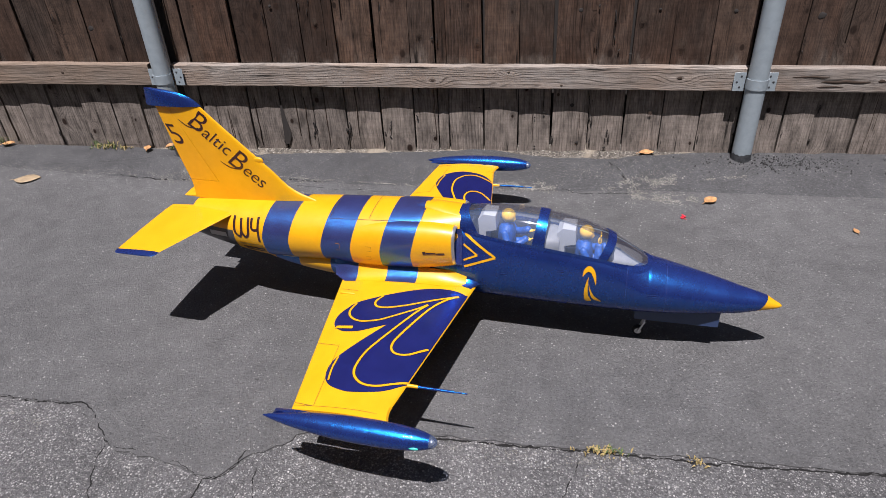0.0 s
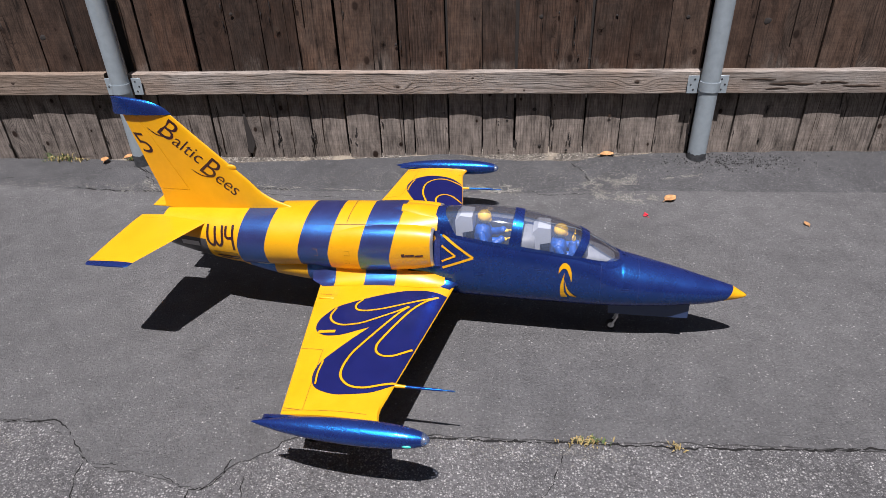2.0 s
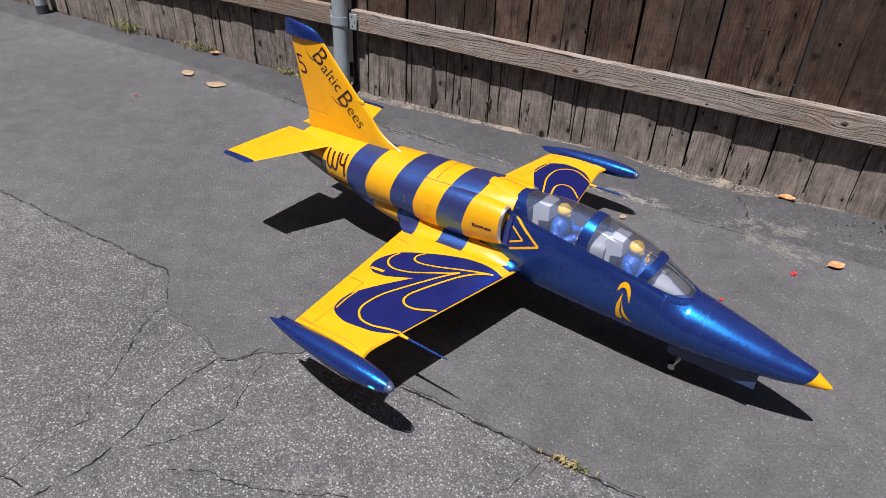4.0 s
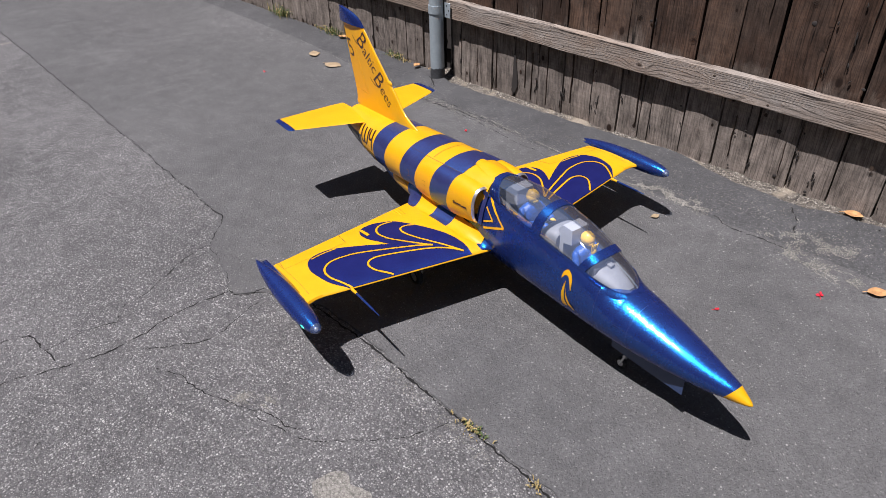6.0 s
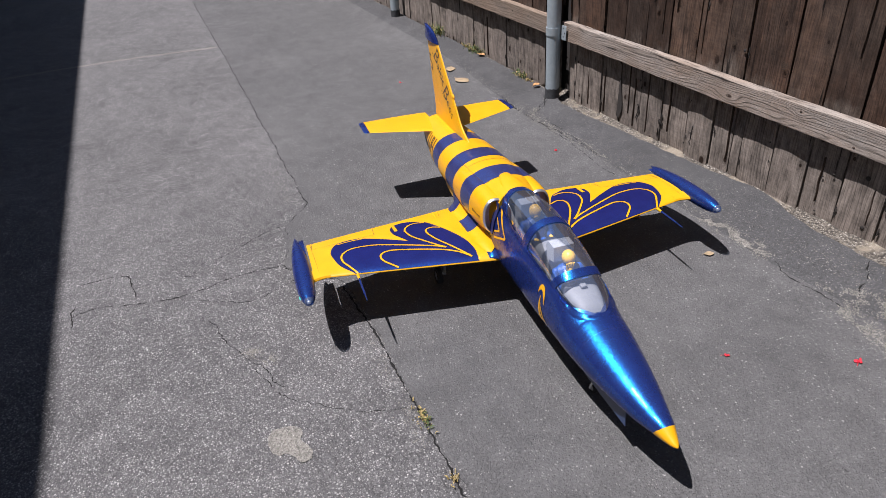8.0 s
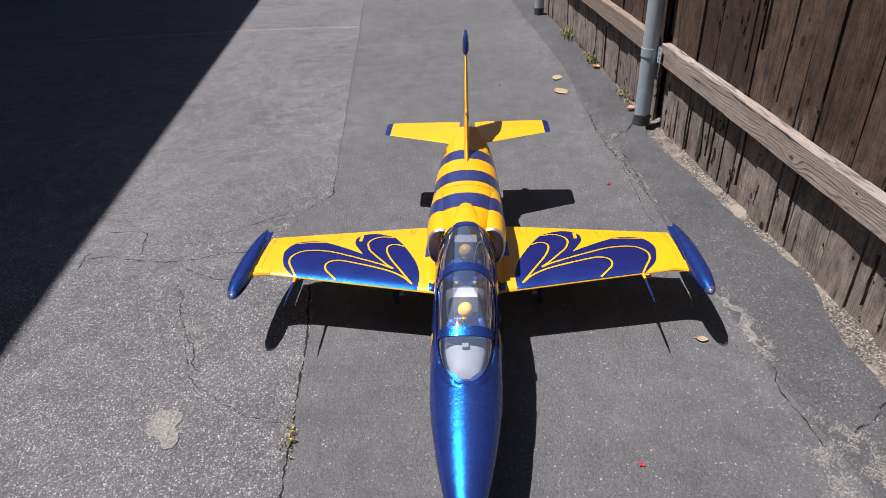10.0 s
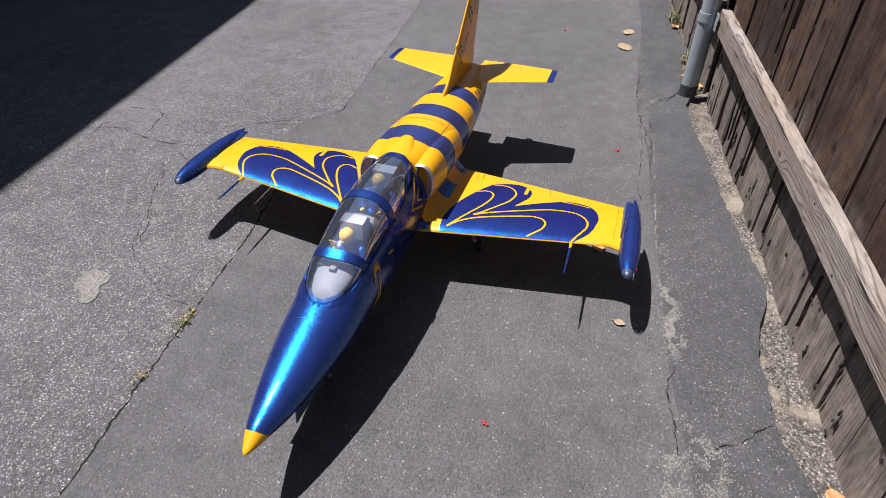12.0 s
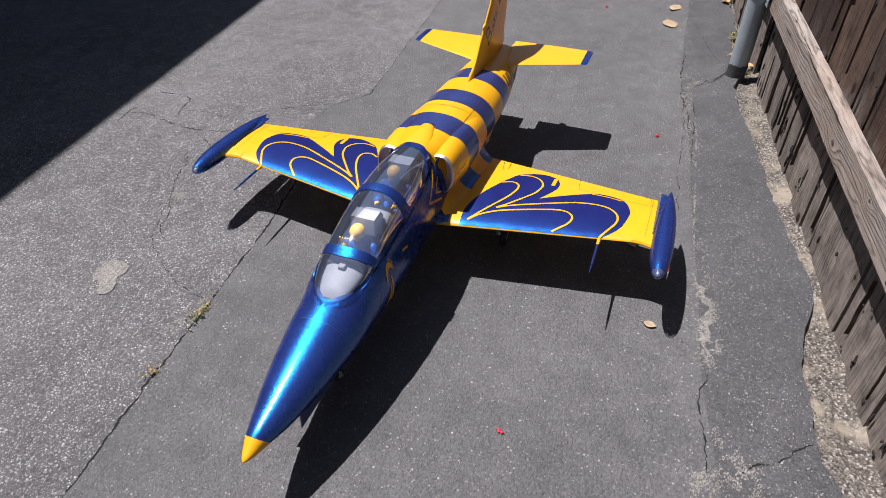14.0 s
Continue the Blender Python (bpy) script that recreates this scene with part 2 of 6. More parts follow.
M_BOARD = wood("weathered_board", (0.076, 0.0505, 0.038), (0.068, 0.052, 0.042), 2, (0.25, 0.216, 0.186), 0.72, 0.013, 0.06, (), 0.55)
M_BOARDX = wood("dark_weathered_board", (0.058, 0.040, 0.031), (0.044, 0.034, 0.028), 2, (0.22, 0.19, 0.165), 0.9, 0.011, 0.07, (), 0.6)
RAIL_KNOTS = [(-0.242, 0.368, 0.016), (0.730, 0.380, 0.017), (0.069, 0.402, 0.010), (1.45, 0.37, 0.018), (-1.9, 0.40, 0.014)]
M_RAILX = wood("weathered_rail", (0.285, 0.258, 0.228), (0.325, 0.304, 0.277), 0, None, 0.95, 0.0125, 0.075, RAIL_KNOTS)
M_RAILB = wood("brown_rail", (0.17, 0.135, 0.108), (0.215, 0.18, 0.15), 0, None, 1.0, 0.014, 0.05)
M_GALV = plain("galvanised_steel", (0.325, 0.375, 0.40), 0.5, 0.25, 0.10, 30, 0.0003)
M_STAINED = plain("tarred_steel", (0.045, 0.047, 0.05), 0.7, 0.1, 0.5, 60, 0.0006)
M_KNOT = plain("dark_knot", (0.045, 0.028, 0.018), 0.8, 0, 0.4, 90, 0.001)


def paint(name, color, rough, flake=0.0, coat=0.4, metal=0.0):
    """Glossy model paint with orange peel and dust; flake adds fine metallic grain."""
    m, n, l, b = nodes_of(name)
    c = n.new("ShaderNodeTexCoord").outputs["Object"]
    dust = noise_node(n, l, 18, 6, 0.7, c)
    fine = noise_node(n, l, 1400 if flake else 160, 2, 0.7, c)
    col = ramp(n, l, dust.outputs[0], [(0.3, tuple(x * 0.92 for x in color)), (0.75, tuple(min(1, x * 1.06) for x in color))]).outputs[0]
    if flake:
        col = mix_col(n, l, "MULTIPLY", 1.0, col, ramp(n, l, fine.outputs[0], [(0.35, grey(1 - flake)), (0.7, grey(1 + flake * 1.5))]).outputs[0])
    l.new(col, b.inputs["Base Color"])
    b.inputs["Metallic"].default_value = metal
    l.new(ramp(n, l, dust.outputs[0], [(0.3, grey(rough * 0.85)), (0.75, grey(min(1, rough * 1.2)))]).outputs[0], b.inputs["Roughness"])
    b.inputs["Coat Weight"].default_value = coat
    b.inputs["Coat Roughness"].default_value = 0.09
    bump(n, l, b, fine.outputs[0], 0.35 if flake else 0.25, 0.0005 if flake else 0.0003)
    return m


def candy(name, body, metal, share, rough, flake, coat):
    """Candy metallic: a deep pigment with fine bright flakes in it, under clear lacquer."""
    m, n, l, b = nodes_of(name)
    c = n.new("ShaderNodeTexCoord").outputs["Object"]
    dust = noise_node(n, l, 18, 6, 0.7, c)
    fine = noise_node(n, l, 520, 3, 0.8, c)
    tone = ramp(n, l, dust.outputs[0], [(0.3, grey(0.8)), (0.75, grey(1.15))]).outputs[0]
    spark = ramp(n, l, fine.outputs[0], [(0.35, grey(1 - flake)), (0.7, grey(1 + flake * 1.5))]).outputs[0]
    l.new(mix_col(n, l, "MULTIPLY", 1.0, tone, body), b.inputs["Base Color"])
    b.inputs["Roughness"].default_value = 0.5
    b.inputs["Specular IOR Level"].default_value = 0.1
    b.inputs["Coat Weight"].default_value = coat
    b.inputs["Coat Roughness"].default_value = 0.06
    peel = n.new("ShaderNodeBump")
    peel.inputs["Strength"].default_value, peel.inputs["Distance"].default_value = 0.5, 0.0006
    l.new(noise_node(n, l, 260, 2, 0.6, c).outputs[0], peel.inputs["Height"])
    l.new(peel.outputs[0], b.inputs["Coat Normal"])
    g = n.new("ShaderNodeBsdfPrincipled")
    l.new(mix_col(n, l, "MULTIPLY", 1.0, spark, metal), g.inputs["Base Color"])
    g.inputs["Metallic"].default_value = 1.0
    l.new(ramp(n, l, dust.outputs[0], [(0.3, grey(rough * 0.9)), (0.75, grey(rough * 1.15))]).outputs[0], g.inputs["Roughness"])
    g.inputs["Specular Tint"].default_value = (*metal, 1)
    bump(n, l, g, fine.outputs[0], 0.45, 0.0007)
    g.inputs["Coat Weight"].default_value, g.inputs["Coat Roughness"].default_value = coat, 0.06
    l.new(peel.outputs[0], g.inputs["Coat Normal"])
    mx = n.new("ShaderNodeMixShader")
    mx.inputs[0].default_value = share
    l.new(b.outputs[0], mx.inputs[1])
    l.new(g.outputs[0], mx.inputs[2])
    l.new(mx.outputs[0], n["Material Output"].inputs["Surface"])
    return m


M_YEL = paint("yellow_paint", (0.705, 0.344, 0.003), 0.38, 0, 0.16)
M_BLUE = candy("metallic_blue_paint", (0.018, 0.032, 0.165), (0.001, 0.120, 0.385), 0.5, 0.27, 0.65, 0.7)
M_STRIPE = candy("metallic_stripe_paint", (0.055, 0.052, 0.175), (0.022, 0.185, 0.52), 0.55, 0.33, 0.7, 0.7)
M_VIOLET = candy("violet_paint", (0.018, 0.017, 0.125), (0.001, 0.080, 0.31), 0.45, 0.34, 0.5, 0.08)
M_HOOD = plain("grey_moulded_plastic", (0.20, 0.205, 0.212), 0.6, 0, 0.1, 50)
M_INK = paint("dark_lettering", (0.032, 0.008, 0.012), 0.4)
M_GREYPAINT = paint("pale_grey_paint", (0.40, 0.41, 0.425), 0.55, 0, 0.05)
M_DARK = paint("dark_grey_paint", (0.05, 0.05, 0.055), 0.5, 0, 0.1)
M_PITS = plain("cockpit_lining", (0.030, 0.034, 0.048), 0.7)
# rotted wood and holes; also the shade colour seen in the fence gaps
M_ROT_SHADE = plain("dark_rot_and_gap_shade", (0.03, 0.025, 0.022), 0.9)
M_DOOR = paint("dull_blue_paint", (0.035, 0.06, 0.14), 0.5, 0, 0.1)
M_SILVER = plain("bare_aluminium", (0.62, 0.62, 0.63), 0.35, 0.85, 0.08, 40)
M_DUCT = plain("duct_lining", (0.74, 0.50, 0.44), 0.45, 0.1, 0.2, 25)
M_RUBBER = plain("rubber", (0.02, 0.02, 0.021), 0.8)
M_SUIT = plain("blue_flight_suit", (0.006, 0.075, 0.34), 0.42, 0, 0.4, 90, 0.006)
M_HELMET = plain("yellow_helmet", (0.86, 0.52, 0.05), 0.4)
M_PANEL = plain("panel_line", (0.30, 0.16, 0.01), 0.7, 0, 0.2, 100)
M_SEAM = plain("dark_seam", (0.06, 0.04, 0.03), 0.7, 0, 0.2, 100)


def clear_plastic(name, tint):
    m, n, l, b = nodes_of(name)
    n.remove(b)
    fr = n.new("ShaderNodeFresnel")
    fr.inputs["IOR"].default_value = 1.45
    tr, gl, mx = n.new("ShaderNodeBsdfTransparent"), n.new("ShaderNodeBsdfGlossy"), n.new("ShaderNodeMixShader")
    tr.inputs["Color"].default_value = (*tint, 1)
    gl.inputs["Roughness"].default_value = 0.06
    # bluish diffuse veil, put into the colour for the sky's weak reflection
    sky_haze, hz = n.new("ShaderNodeBsdfDiffuse"), n.new("ShaderNodeMixShader")
    sky_haze.inputs["Color"].default_value = (0.52, 0.66, 1.0, 1)
    hz.inputs[0].default_value = 0.09
    l.new(tr.outputs[0], hz.inputs[1])
    l.new(sky_haze.outputs[0], hz.inputs[2])
    weak = n.new("ShaderNodeMath")
    weak.operation = "MULTIPLY"
    weak.inputs[1].default_value = 0.7
    l.new(fr.outputs[0], weak.inputs[0])
    l.new(weak.outputs[0], mx.inputs[0])
    l.new(hz.outputs[0], mx.inputs[1])
    l.new(gl.outputs[0], mx.inputs[2])
    l.new(mx.outputs[0], n["Material Output"].inputs["Surface"])
    return m


M_CANOPY = clear_plastic("clear_canopy", (0.95, 0.96, 0.985))
M_LENS = clear_plastic("clear_lens", (0.8, 0.85, 0.95))
M_LEAF = plain("dry_leaf", (0.42, 0.22, 0.09), 0.6, 0, 0.4, 70, 0.002)
M_PALELEAF = plain("bleached_leaf", (0.31, 0.23, 0.14), 0.6, 0, 0.3, 70, 0.002)
M_PETAL = plain("red_petal", (0.62, 0.015, 0.035), 0.5, 0, 0.3, 200)
M_GRASS = plain("green_weed", (0.065, 0.10, 0.025), 0.6, 0, 0.4, 60)
M_DRYGRASS = plain("dry_weed", (0.33, 0.25, 0.10), 0.7, 0, 0.4, 60)
M_STUCCO = plain("stucco", (0.28, 0.26, 0.235), 0.9, 0, 0.12, 40, 0.004)


# ---- building blocks ----
def finish(name, bm, mats, parent=None, label="", sharp=38, smooth=True):
    bm.normal_update()
    if smooth:
        for f in bm.faces:
            f.smooth = True
        for e in bm.edges:
            if len(e.link_faces) == 2 and e.calc_face_angle(0) > radians(sharp):
                e.smooth = False
    me = bpy.data.meshes.new(name)
    bm.to_mesh(me)
    bm.free()
    for m in (mats if isinstance(mats, (list, tuple)) else [mats]):
        me.materials.append(m)
    ob = new(name, me)
    if parent:
        ob.parent = parent
    if label:
        tagged(ob, label=label)
    return ob


def part(name, bm, mats, parent, label="", sharp=38, smooth=True):
    return finish(name, bm, mats, parent, label, sharp, smooth)


def curve_through(table, u):
    """Smooth value(s) of a table of rows (u, a, b, ...) with u in rising order."""
    table = sorted(table)
    us = [r[0] for r in table]
    if u <= us[0]:
        return table[0][1:]
    if u >= us[-1]:
        return table[-1][1:]
    i = max(k for k in range(len(us) - 1) if us[k] <= u)
    h = us[i + 1] - us[i]
    t = (u - us[i]) / h
    out = []
    for c in range(1, len(table[0])):
        p = [r[c] for r in table]
        s = p[i + 1] - p[i]
        m0 = (p[i + 1] - p[i - 1]) / (us[i + 1] - us[i - 1]) * h if i > 0 else s
        m1 = (p[i + 2] - p[i]) / (us[i + 2] - us[i]) * h if i + 2 < len(us) else s
        out.append((2 * t**3 - 3 * t**2 + 1) * p[i] + (t**3 - 2 * t**2 + t) * m0 + (-2 * t**3 + 3 * t**2) * p[i + 1] + (t**3 - t**2) * m1)
    return out


def loft(bm, rings, closed=True, cap_start=False, cap_end=False, mat=None):
    """Skin a row of rings, all with the same count of points. mat(i, j): material index of the face."""
    vs = [[bm.verts.new(p) for p in r] for r in rings]
    n = len(rings[0])
    for i in range(len(vs) - 1):
        for j in range(n if closed else n - 1):
            k = (j + 1) % n
            f = bm.faces.new((vs[i][j], vs[i][k], vs[i + 1][k], vs[i + 1][j]))
            if mat:
                f.material_index = mat(i, j)
    if cap_start:
        f = bm.faces.new(list(reversed(vs[0])))
        f.material_index = mat(0, 0) if mat else 0
    if cap_end:
        f = bm.faces.new(vs[-1])
        f.material_index = mat(len(vs) - 2, 0) if mat else 0
    return vs


def tube(bm, a, b, r0, r1=None, n=16, mat=0, caps=True):
    a, b = Vector(a), Vector(b)
    r1 = r0 if r1 is None else r1
    d = (b - a).normalized()
    x = d.orthogonal().normalized()
    y = d.cross(x)
    rings = [[p + (x * math.cos(2 * math.pi * k / n) + y * math.sin(2 * math.pi * k / n)) * r for k in range(n)] for p, r in ((a, r0), (b, r1))]
    loft(bm, rings, True, caps, caps, lambda i, j: mat)


def box(bm, lo, hi, bevel=0.0, mat=0):
    res = bmesh.ops.create_cube(bm, size=1.0)["verts"]
    for v in res:
        v.co = Vector([lo[i] + (hi[i] - lo[i]) * (v.co[i] + 0.5) for i in range(3)])
    fs = {f for v in res for f in v.link_faces}
    for f in fs:
        f.material_index = mat
    if bevel:
        es = list({e for v in res for e in v.link_edges})
        bmesh.ops.bevel(bm, geom=es, offset=bevel, segments=1, affect="EDGES", material=-1)


def blob(bm, centre, radii, mat=0, seg=14, rings=9):
    res = bmesh.ops.create_uvsphere(bm, u_segments=seg, v_segments=rings, radius=1.0)["verts"]
    for v in res:
        v.co = Vector([centre[i] + v.co[i] * radii[i] for i in range(3)])
    for f in {f for v in res for f in v.link_faces}:
        f.material_index = mat


def spline(points, step):
    """Points of a smooth curve through the given ones, about step apart."""
    ps = [Vector(p) for p in points]
    out = []
    for i in range(len(ps) - 1):
        p0, p1, p2, p3 = ps[max(0, i - 1)], ps[i], ps[i + 1], ps[min(len(ps) - 1, i + 2)]
        k = max(1, round((p2 - p1).length / step))
        for s in range(k):
            t = s / k
            out.append(0.5 * (2 * p1 + (p2 - p0) * t + (2 * p0 - 5 * p1 + 4 * p2 - p3) * t * t + (3 * p1 - p0 - 3 * p2 + p3) * t**3))
    return out + [ps[-1]]


def ribbon(bm, path, width, drop, mat=0, taper=0.0):
    """A flat strip along a curve in the plane; drop(x, y) puts each point on its surface."""
    n = len(path)
    rows = []
    for i, p in enumerate(path):
        d = (path[min(n - 1, i + 1)] - path[max(0, i - 1)]).normalized()
        s = Vector((-d.y, d.x))
        w = width / 2 * (min(1, 0.25 + taper * min(i, n - 1 - i) / n) if taper else 1)
        rows.append([drop(p.x + s.x * w, p.y + s.y * w), drop(p.x, p.y), drop(p.x - s.x * w, p.y - s.y * w)])
    loft(bm, rows, False, mat=lambda i, j: mat)


def filled(bm, outline, spacing, drop, mat=0):
    """Fill a closed outline with small triangles that follow a surface."""
    from mathutils.geometry import delaunay_2d_cdt
    pts = [Vector((p[0], p[1])) for p in outline]
    n = len(pts)

    def inside(x, y):
        hit = False
        for i in range(n):
            a, b = pts[i], pts[i - 1]
            if (a.y > y) != (b.y > y) and x < (b.x - a.x) * (y - a.y) / (b.y - a.y) + a.x:
                hit = not hit
        return hit

    xs, ys = [p.x for p in pts], [p.y for p in pts]
    extra = []
    gx = min(xs)
    while gx < max(xs):
        gy = min(ys)
        while gy < max(ys):
            if inside(gx, gy) and min((gx - p.x) ** 2 + (gy - p.y) ** 2 for p in pts) > (spacing * 0.45) ** 2:
                extra.append(Vector((gx, gy)))
            gy += spacing
        gx += spacing
    verts, _, faces, *_ = delaunay_2d_cdt(pts + extra, [(i, (i + 1) % n) for i in range(n)], [list(range(n))], 1, 1e-6)
    vs = [bm.verts.new(drop(v.x, v.y)) for v in verts]
    for f in faces:
        k = bm.faces.new([vs[i] for i in f])
        k.normal_update()
        if k.normal.z < 0:
            k.normal_flip()
        k.material_index = mat


def lettering(name, text, size, place, mat, parent, shear=0.0, spread=1.0):
    """Text in the built-in font as a thin mesh part; place(x, y) puts each of its points on the surface."""
    cu = bpy.data.curves.new(name, "FONT")
    cu.body, cu.size, cu.shear, cu.space_character, cu.resolution_u, cu.offset = text, size, shear, spread, 4, -size * 0.004
    ob = bpy.data.objects.new(name, cu)
    scene.collection.objects.link(ob)
    bpy.context.view_layer.update()
    me = bpy.data.meshes.new_from_object(ob.evaluated_get(bpy.context.evaluated_depsgraph_get()))
    bpy.data.objects.remove(ob)
    for v in me.vertices:
        v.co = place(v.co.x, v.co.y)
    me.materials.clear()
    me.materials.append(mat)
    out = new(name, me)
    out.parent = parent
    return out


# ---- the ground ----
EDGE_Y = 1.32          # seam between the old and the sealed asphalt
FENCE_Y = 2.875         # front face of the fence boards
random.seed(4)


def jag(points, step, amount, seed):
    rng = random.Random(seed)
    out = []
    for p in spline(points, step):
        out.append(Vector((p[0] + rng.uniform(-amount, amount), p[1] + rng.uniform(-amount, amount))))
    return out


def sheet(name, xs, ys, height, mat):
    bm = bmesh.new()
    vs = [[bm.verts.new((x, y, height(x, y))) for x in xs] for y in ys]
    for i in range(len(ys) - 1):
        for j in range(len(xs) - 1):
            bm.faces.new((vs[i][j], vs[i][j + 1], vs[i + 1][j + 1], vs[i + 1][j]))
    return finish(name, bm, mat)


ground = sheet("ground", [-400, -60, -12, -6, -3, 0, 3, 6, 12, 60, 400], [-400, -60, -12, -4, -1, 0, 1, 2, 3, 6, 12, 60, 400], lambda x, y: -0.004, M_OLD)
tagged(ground, "old grey asphalt ground with coarse pale aggregate", "ground", kind="structure")


def berm_z(x, y):
    t = min(1, max(0, (y - 2.45) / 0.35))
    k = 0.058 - 0.026 * min(1, max(0, (0.6 - x) / 2.1))
    return k * t * t * (3 - 2 * t) + 0.0022 * (1 + noise.noise((x * 6, y * 6, 2.0))) * min(1, max(0, (y - 2.56) / 0.12))


# sealed strip, with a tongue that follows the old crack
edge = jag([(-34, 1.36), (-30, 1.36), (-26, 1.36), (-22, 1.36), (-18, 1.36), (-14, 1.36), (-11, 1.36), (-8, 1.36), (-5.5, 1.36), (-3.8, 1.354), (-2.3, 1.34), (-1.5, 1.333), (-1.15, 1.33), (-0.99, 1.328), (-0.934, 1.302), (-0.853, 1.243), (-0.787, 1.199), (-0.637, 1.176), (-0.508, 1.144), (-0.455, 1.207), (-0.373, 1.256), (-0.324, 1.298), (-0.091, 1.318), (0.303, 1.314), (0.652, 1.316), (1.5, 1.31), (3, 1.31), (5, 1.31), (8, 1.31)], 0.025, 0.005, 7)
bm = bmesh.new()
rows_a = [p for p in edge if -34 < p.x < 8]
bot = [bm.verts.new((p.x, p.y, -0.006)) for p in rows_a]
top = [bm.verts.new((p.x, p.y, 0.0)) for p in rows_a]
levels = [top]
for y in (1.9, 2.40, 2.45, 2.48, 2.51, 2.54, 2.57, 2.60, 2.64, 2.70):
    levels.append([bm.verts.new((p.x, y, berm_z(p.x, y))) for p in rows_a])
for i in range(len(rows_a) - 1):
    bm.faces.new((bot[i], bot[i + 1], top[i + 1], top[i]))
    for lo, hi in zip(levels, levels[1:]):
        bm.faces.new((lo[i], lo[i + 1], hi[i + 1], hi[i]))
tagged(finish("asphalt_strip", bm, M_NEW, sharp=30), "smooth dark sealed asphalt strip with a broken edge", "pavement", kind="structure")

# raised berm of patching asphalt along the fence, with a ragged edge at the sandy gutter
xs = [-30 + 0.5 * i for i in range(36)] + [-12 + 0.1 * i for i in range(85)] + [-3.5 + 0.03 * i for i in range(1, 201)] + [2.6 + 0.2 * i for i in range(30)]
seam = [(-30, 2.68), (-6, 2.68), (-2.6, 2.67), (-2.2, 2.645), (-1.83, 2.612), (-1.6, 2.595), (-1.3, 2.578), (-0.95, 2.588), (-0.6, 2.579), (-0.3, 2.574), (0, 2.57), (0.2, 2.564), (0.36, 2.563), (0.55, 2.577), (0.9, 2.575), (1.5, 2.57), (9, 2.57)]
gutter = [(-30, 2.866), (-3, 2.862), (-1.9, 2.855), (-1.5, 2.835), (-1.28, 2.79), (-1.08, 2.783), (-0.8, 2.803), (-0.55, 2.812), (-0.33, 2.825), (-0.16, 2.842), (-0.04, 2.853), (0.05, 2.838), (0.12, 2.812), (0.18, 2.795), (0.28, 2.778), (0.38, 2.780), (0.48, 2.770), (0.55, 2.785), (0.6, 2.8), (0.69, 2.812), (0.78, 2.835), (0.95, 2.845), (1.2, 2.855), (2, 2.86), (9, 2.86)]
bm = bmesh.new()
cols = []
for x in xs:
    a = curve_through(seam, x)[0] + 0.003 * noise.noise((x * 9, 0, 3)) + 0.0012 * noise.noise((x * 60, 0, 3))
    b = curve_through(gutter, x)[0] + 0.007 * noise.noise((x * 9, 1, 5)) + 0.009 * noise.noise((x * 26, 1, 5)) + 0.004 * noise.noise((x * 70, 1, 5))
    pts = [(x, a, berm_z(x, a) - 0.0008), (x, a + 0.012, berm_z(x, a + 0.012) + 0.0009)]
    for k in range(1, 8):
        y = a + (b - a) * k / 8
        pts.append((x, y, 0.0012 + 0.0048 * k / 8 + berm_z(x, y)))
    pts += [(x, b, 0.006 + berm_z(x, b)), (x, b + 0.006, berm_z(x, b) - 0.02)]
    cols.append(pts)
loft(bm, cols, False)
for f in bm.faces:
    f.normal_flip()
tagged(finish("asphalt_berm", bm, M_BERM, sharp=60), "raised dark asphalt berm patched along the fence foot", "pavement", kind="structure")

# sandy gutter under the fence
gx = [-12 + 0.15 * i for i in range(57)] + [-3.4 + 0.04 * i for i in range(160)] + [3.1 + 0.2 * i for i in range(30)]
def soil_z(x, y):
    if y < 2.745:
        return -0.03
    lift = berm_z(x, 2.80) - 0.017 + 0.008 * noise.noise((x * 12, y * 30, 1)) + 0.006 * noise.noise((x * 50, y * 60, 4))
    return lift + 0.30 * max(0, y - 2.852)


gut = sheet("gutter_soil", gx, [2.70, 2.75, 2.765, 2.78, 2.795, 2.81, 2.825, 2.84, 2.855, 2.87, 2.89, 2.92, 3.0], soil_z, M_SAND)
tagged(gut, "pale sandy soil and grit in the gutter", "soil", kind="structure")


def edge_at(x):
    """Where the sealed strip begins."""
    for a, b in zip(rows_a, rows_a[1:]):
        if min(a.x, b.x) <= x <= max(a.x, b.x):
            return a.y + (b.y - a.y) * (x - a.x) / ((b.x - a.x) or 1)
    return EDGE_Y


def on_ground(lift):
    def drop(x, y):
        if y < 1.40 and y < edge_at(x):
            return (x, y, -0.004 + lift)
        a, b = curve_through(seam, x)[0], curve_through(gutter, x)[0]
        if y > a + 0.004:
            f = min(1, max(0, (y - a) / (b - a)))
            return (x, y, 0.0012 + 0.0048 * f + berm_z(x, y) + lift)
        return (x, y, berm_z(x, y) + lift)
    return drop


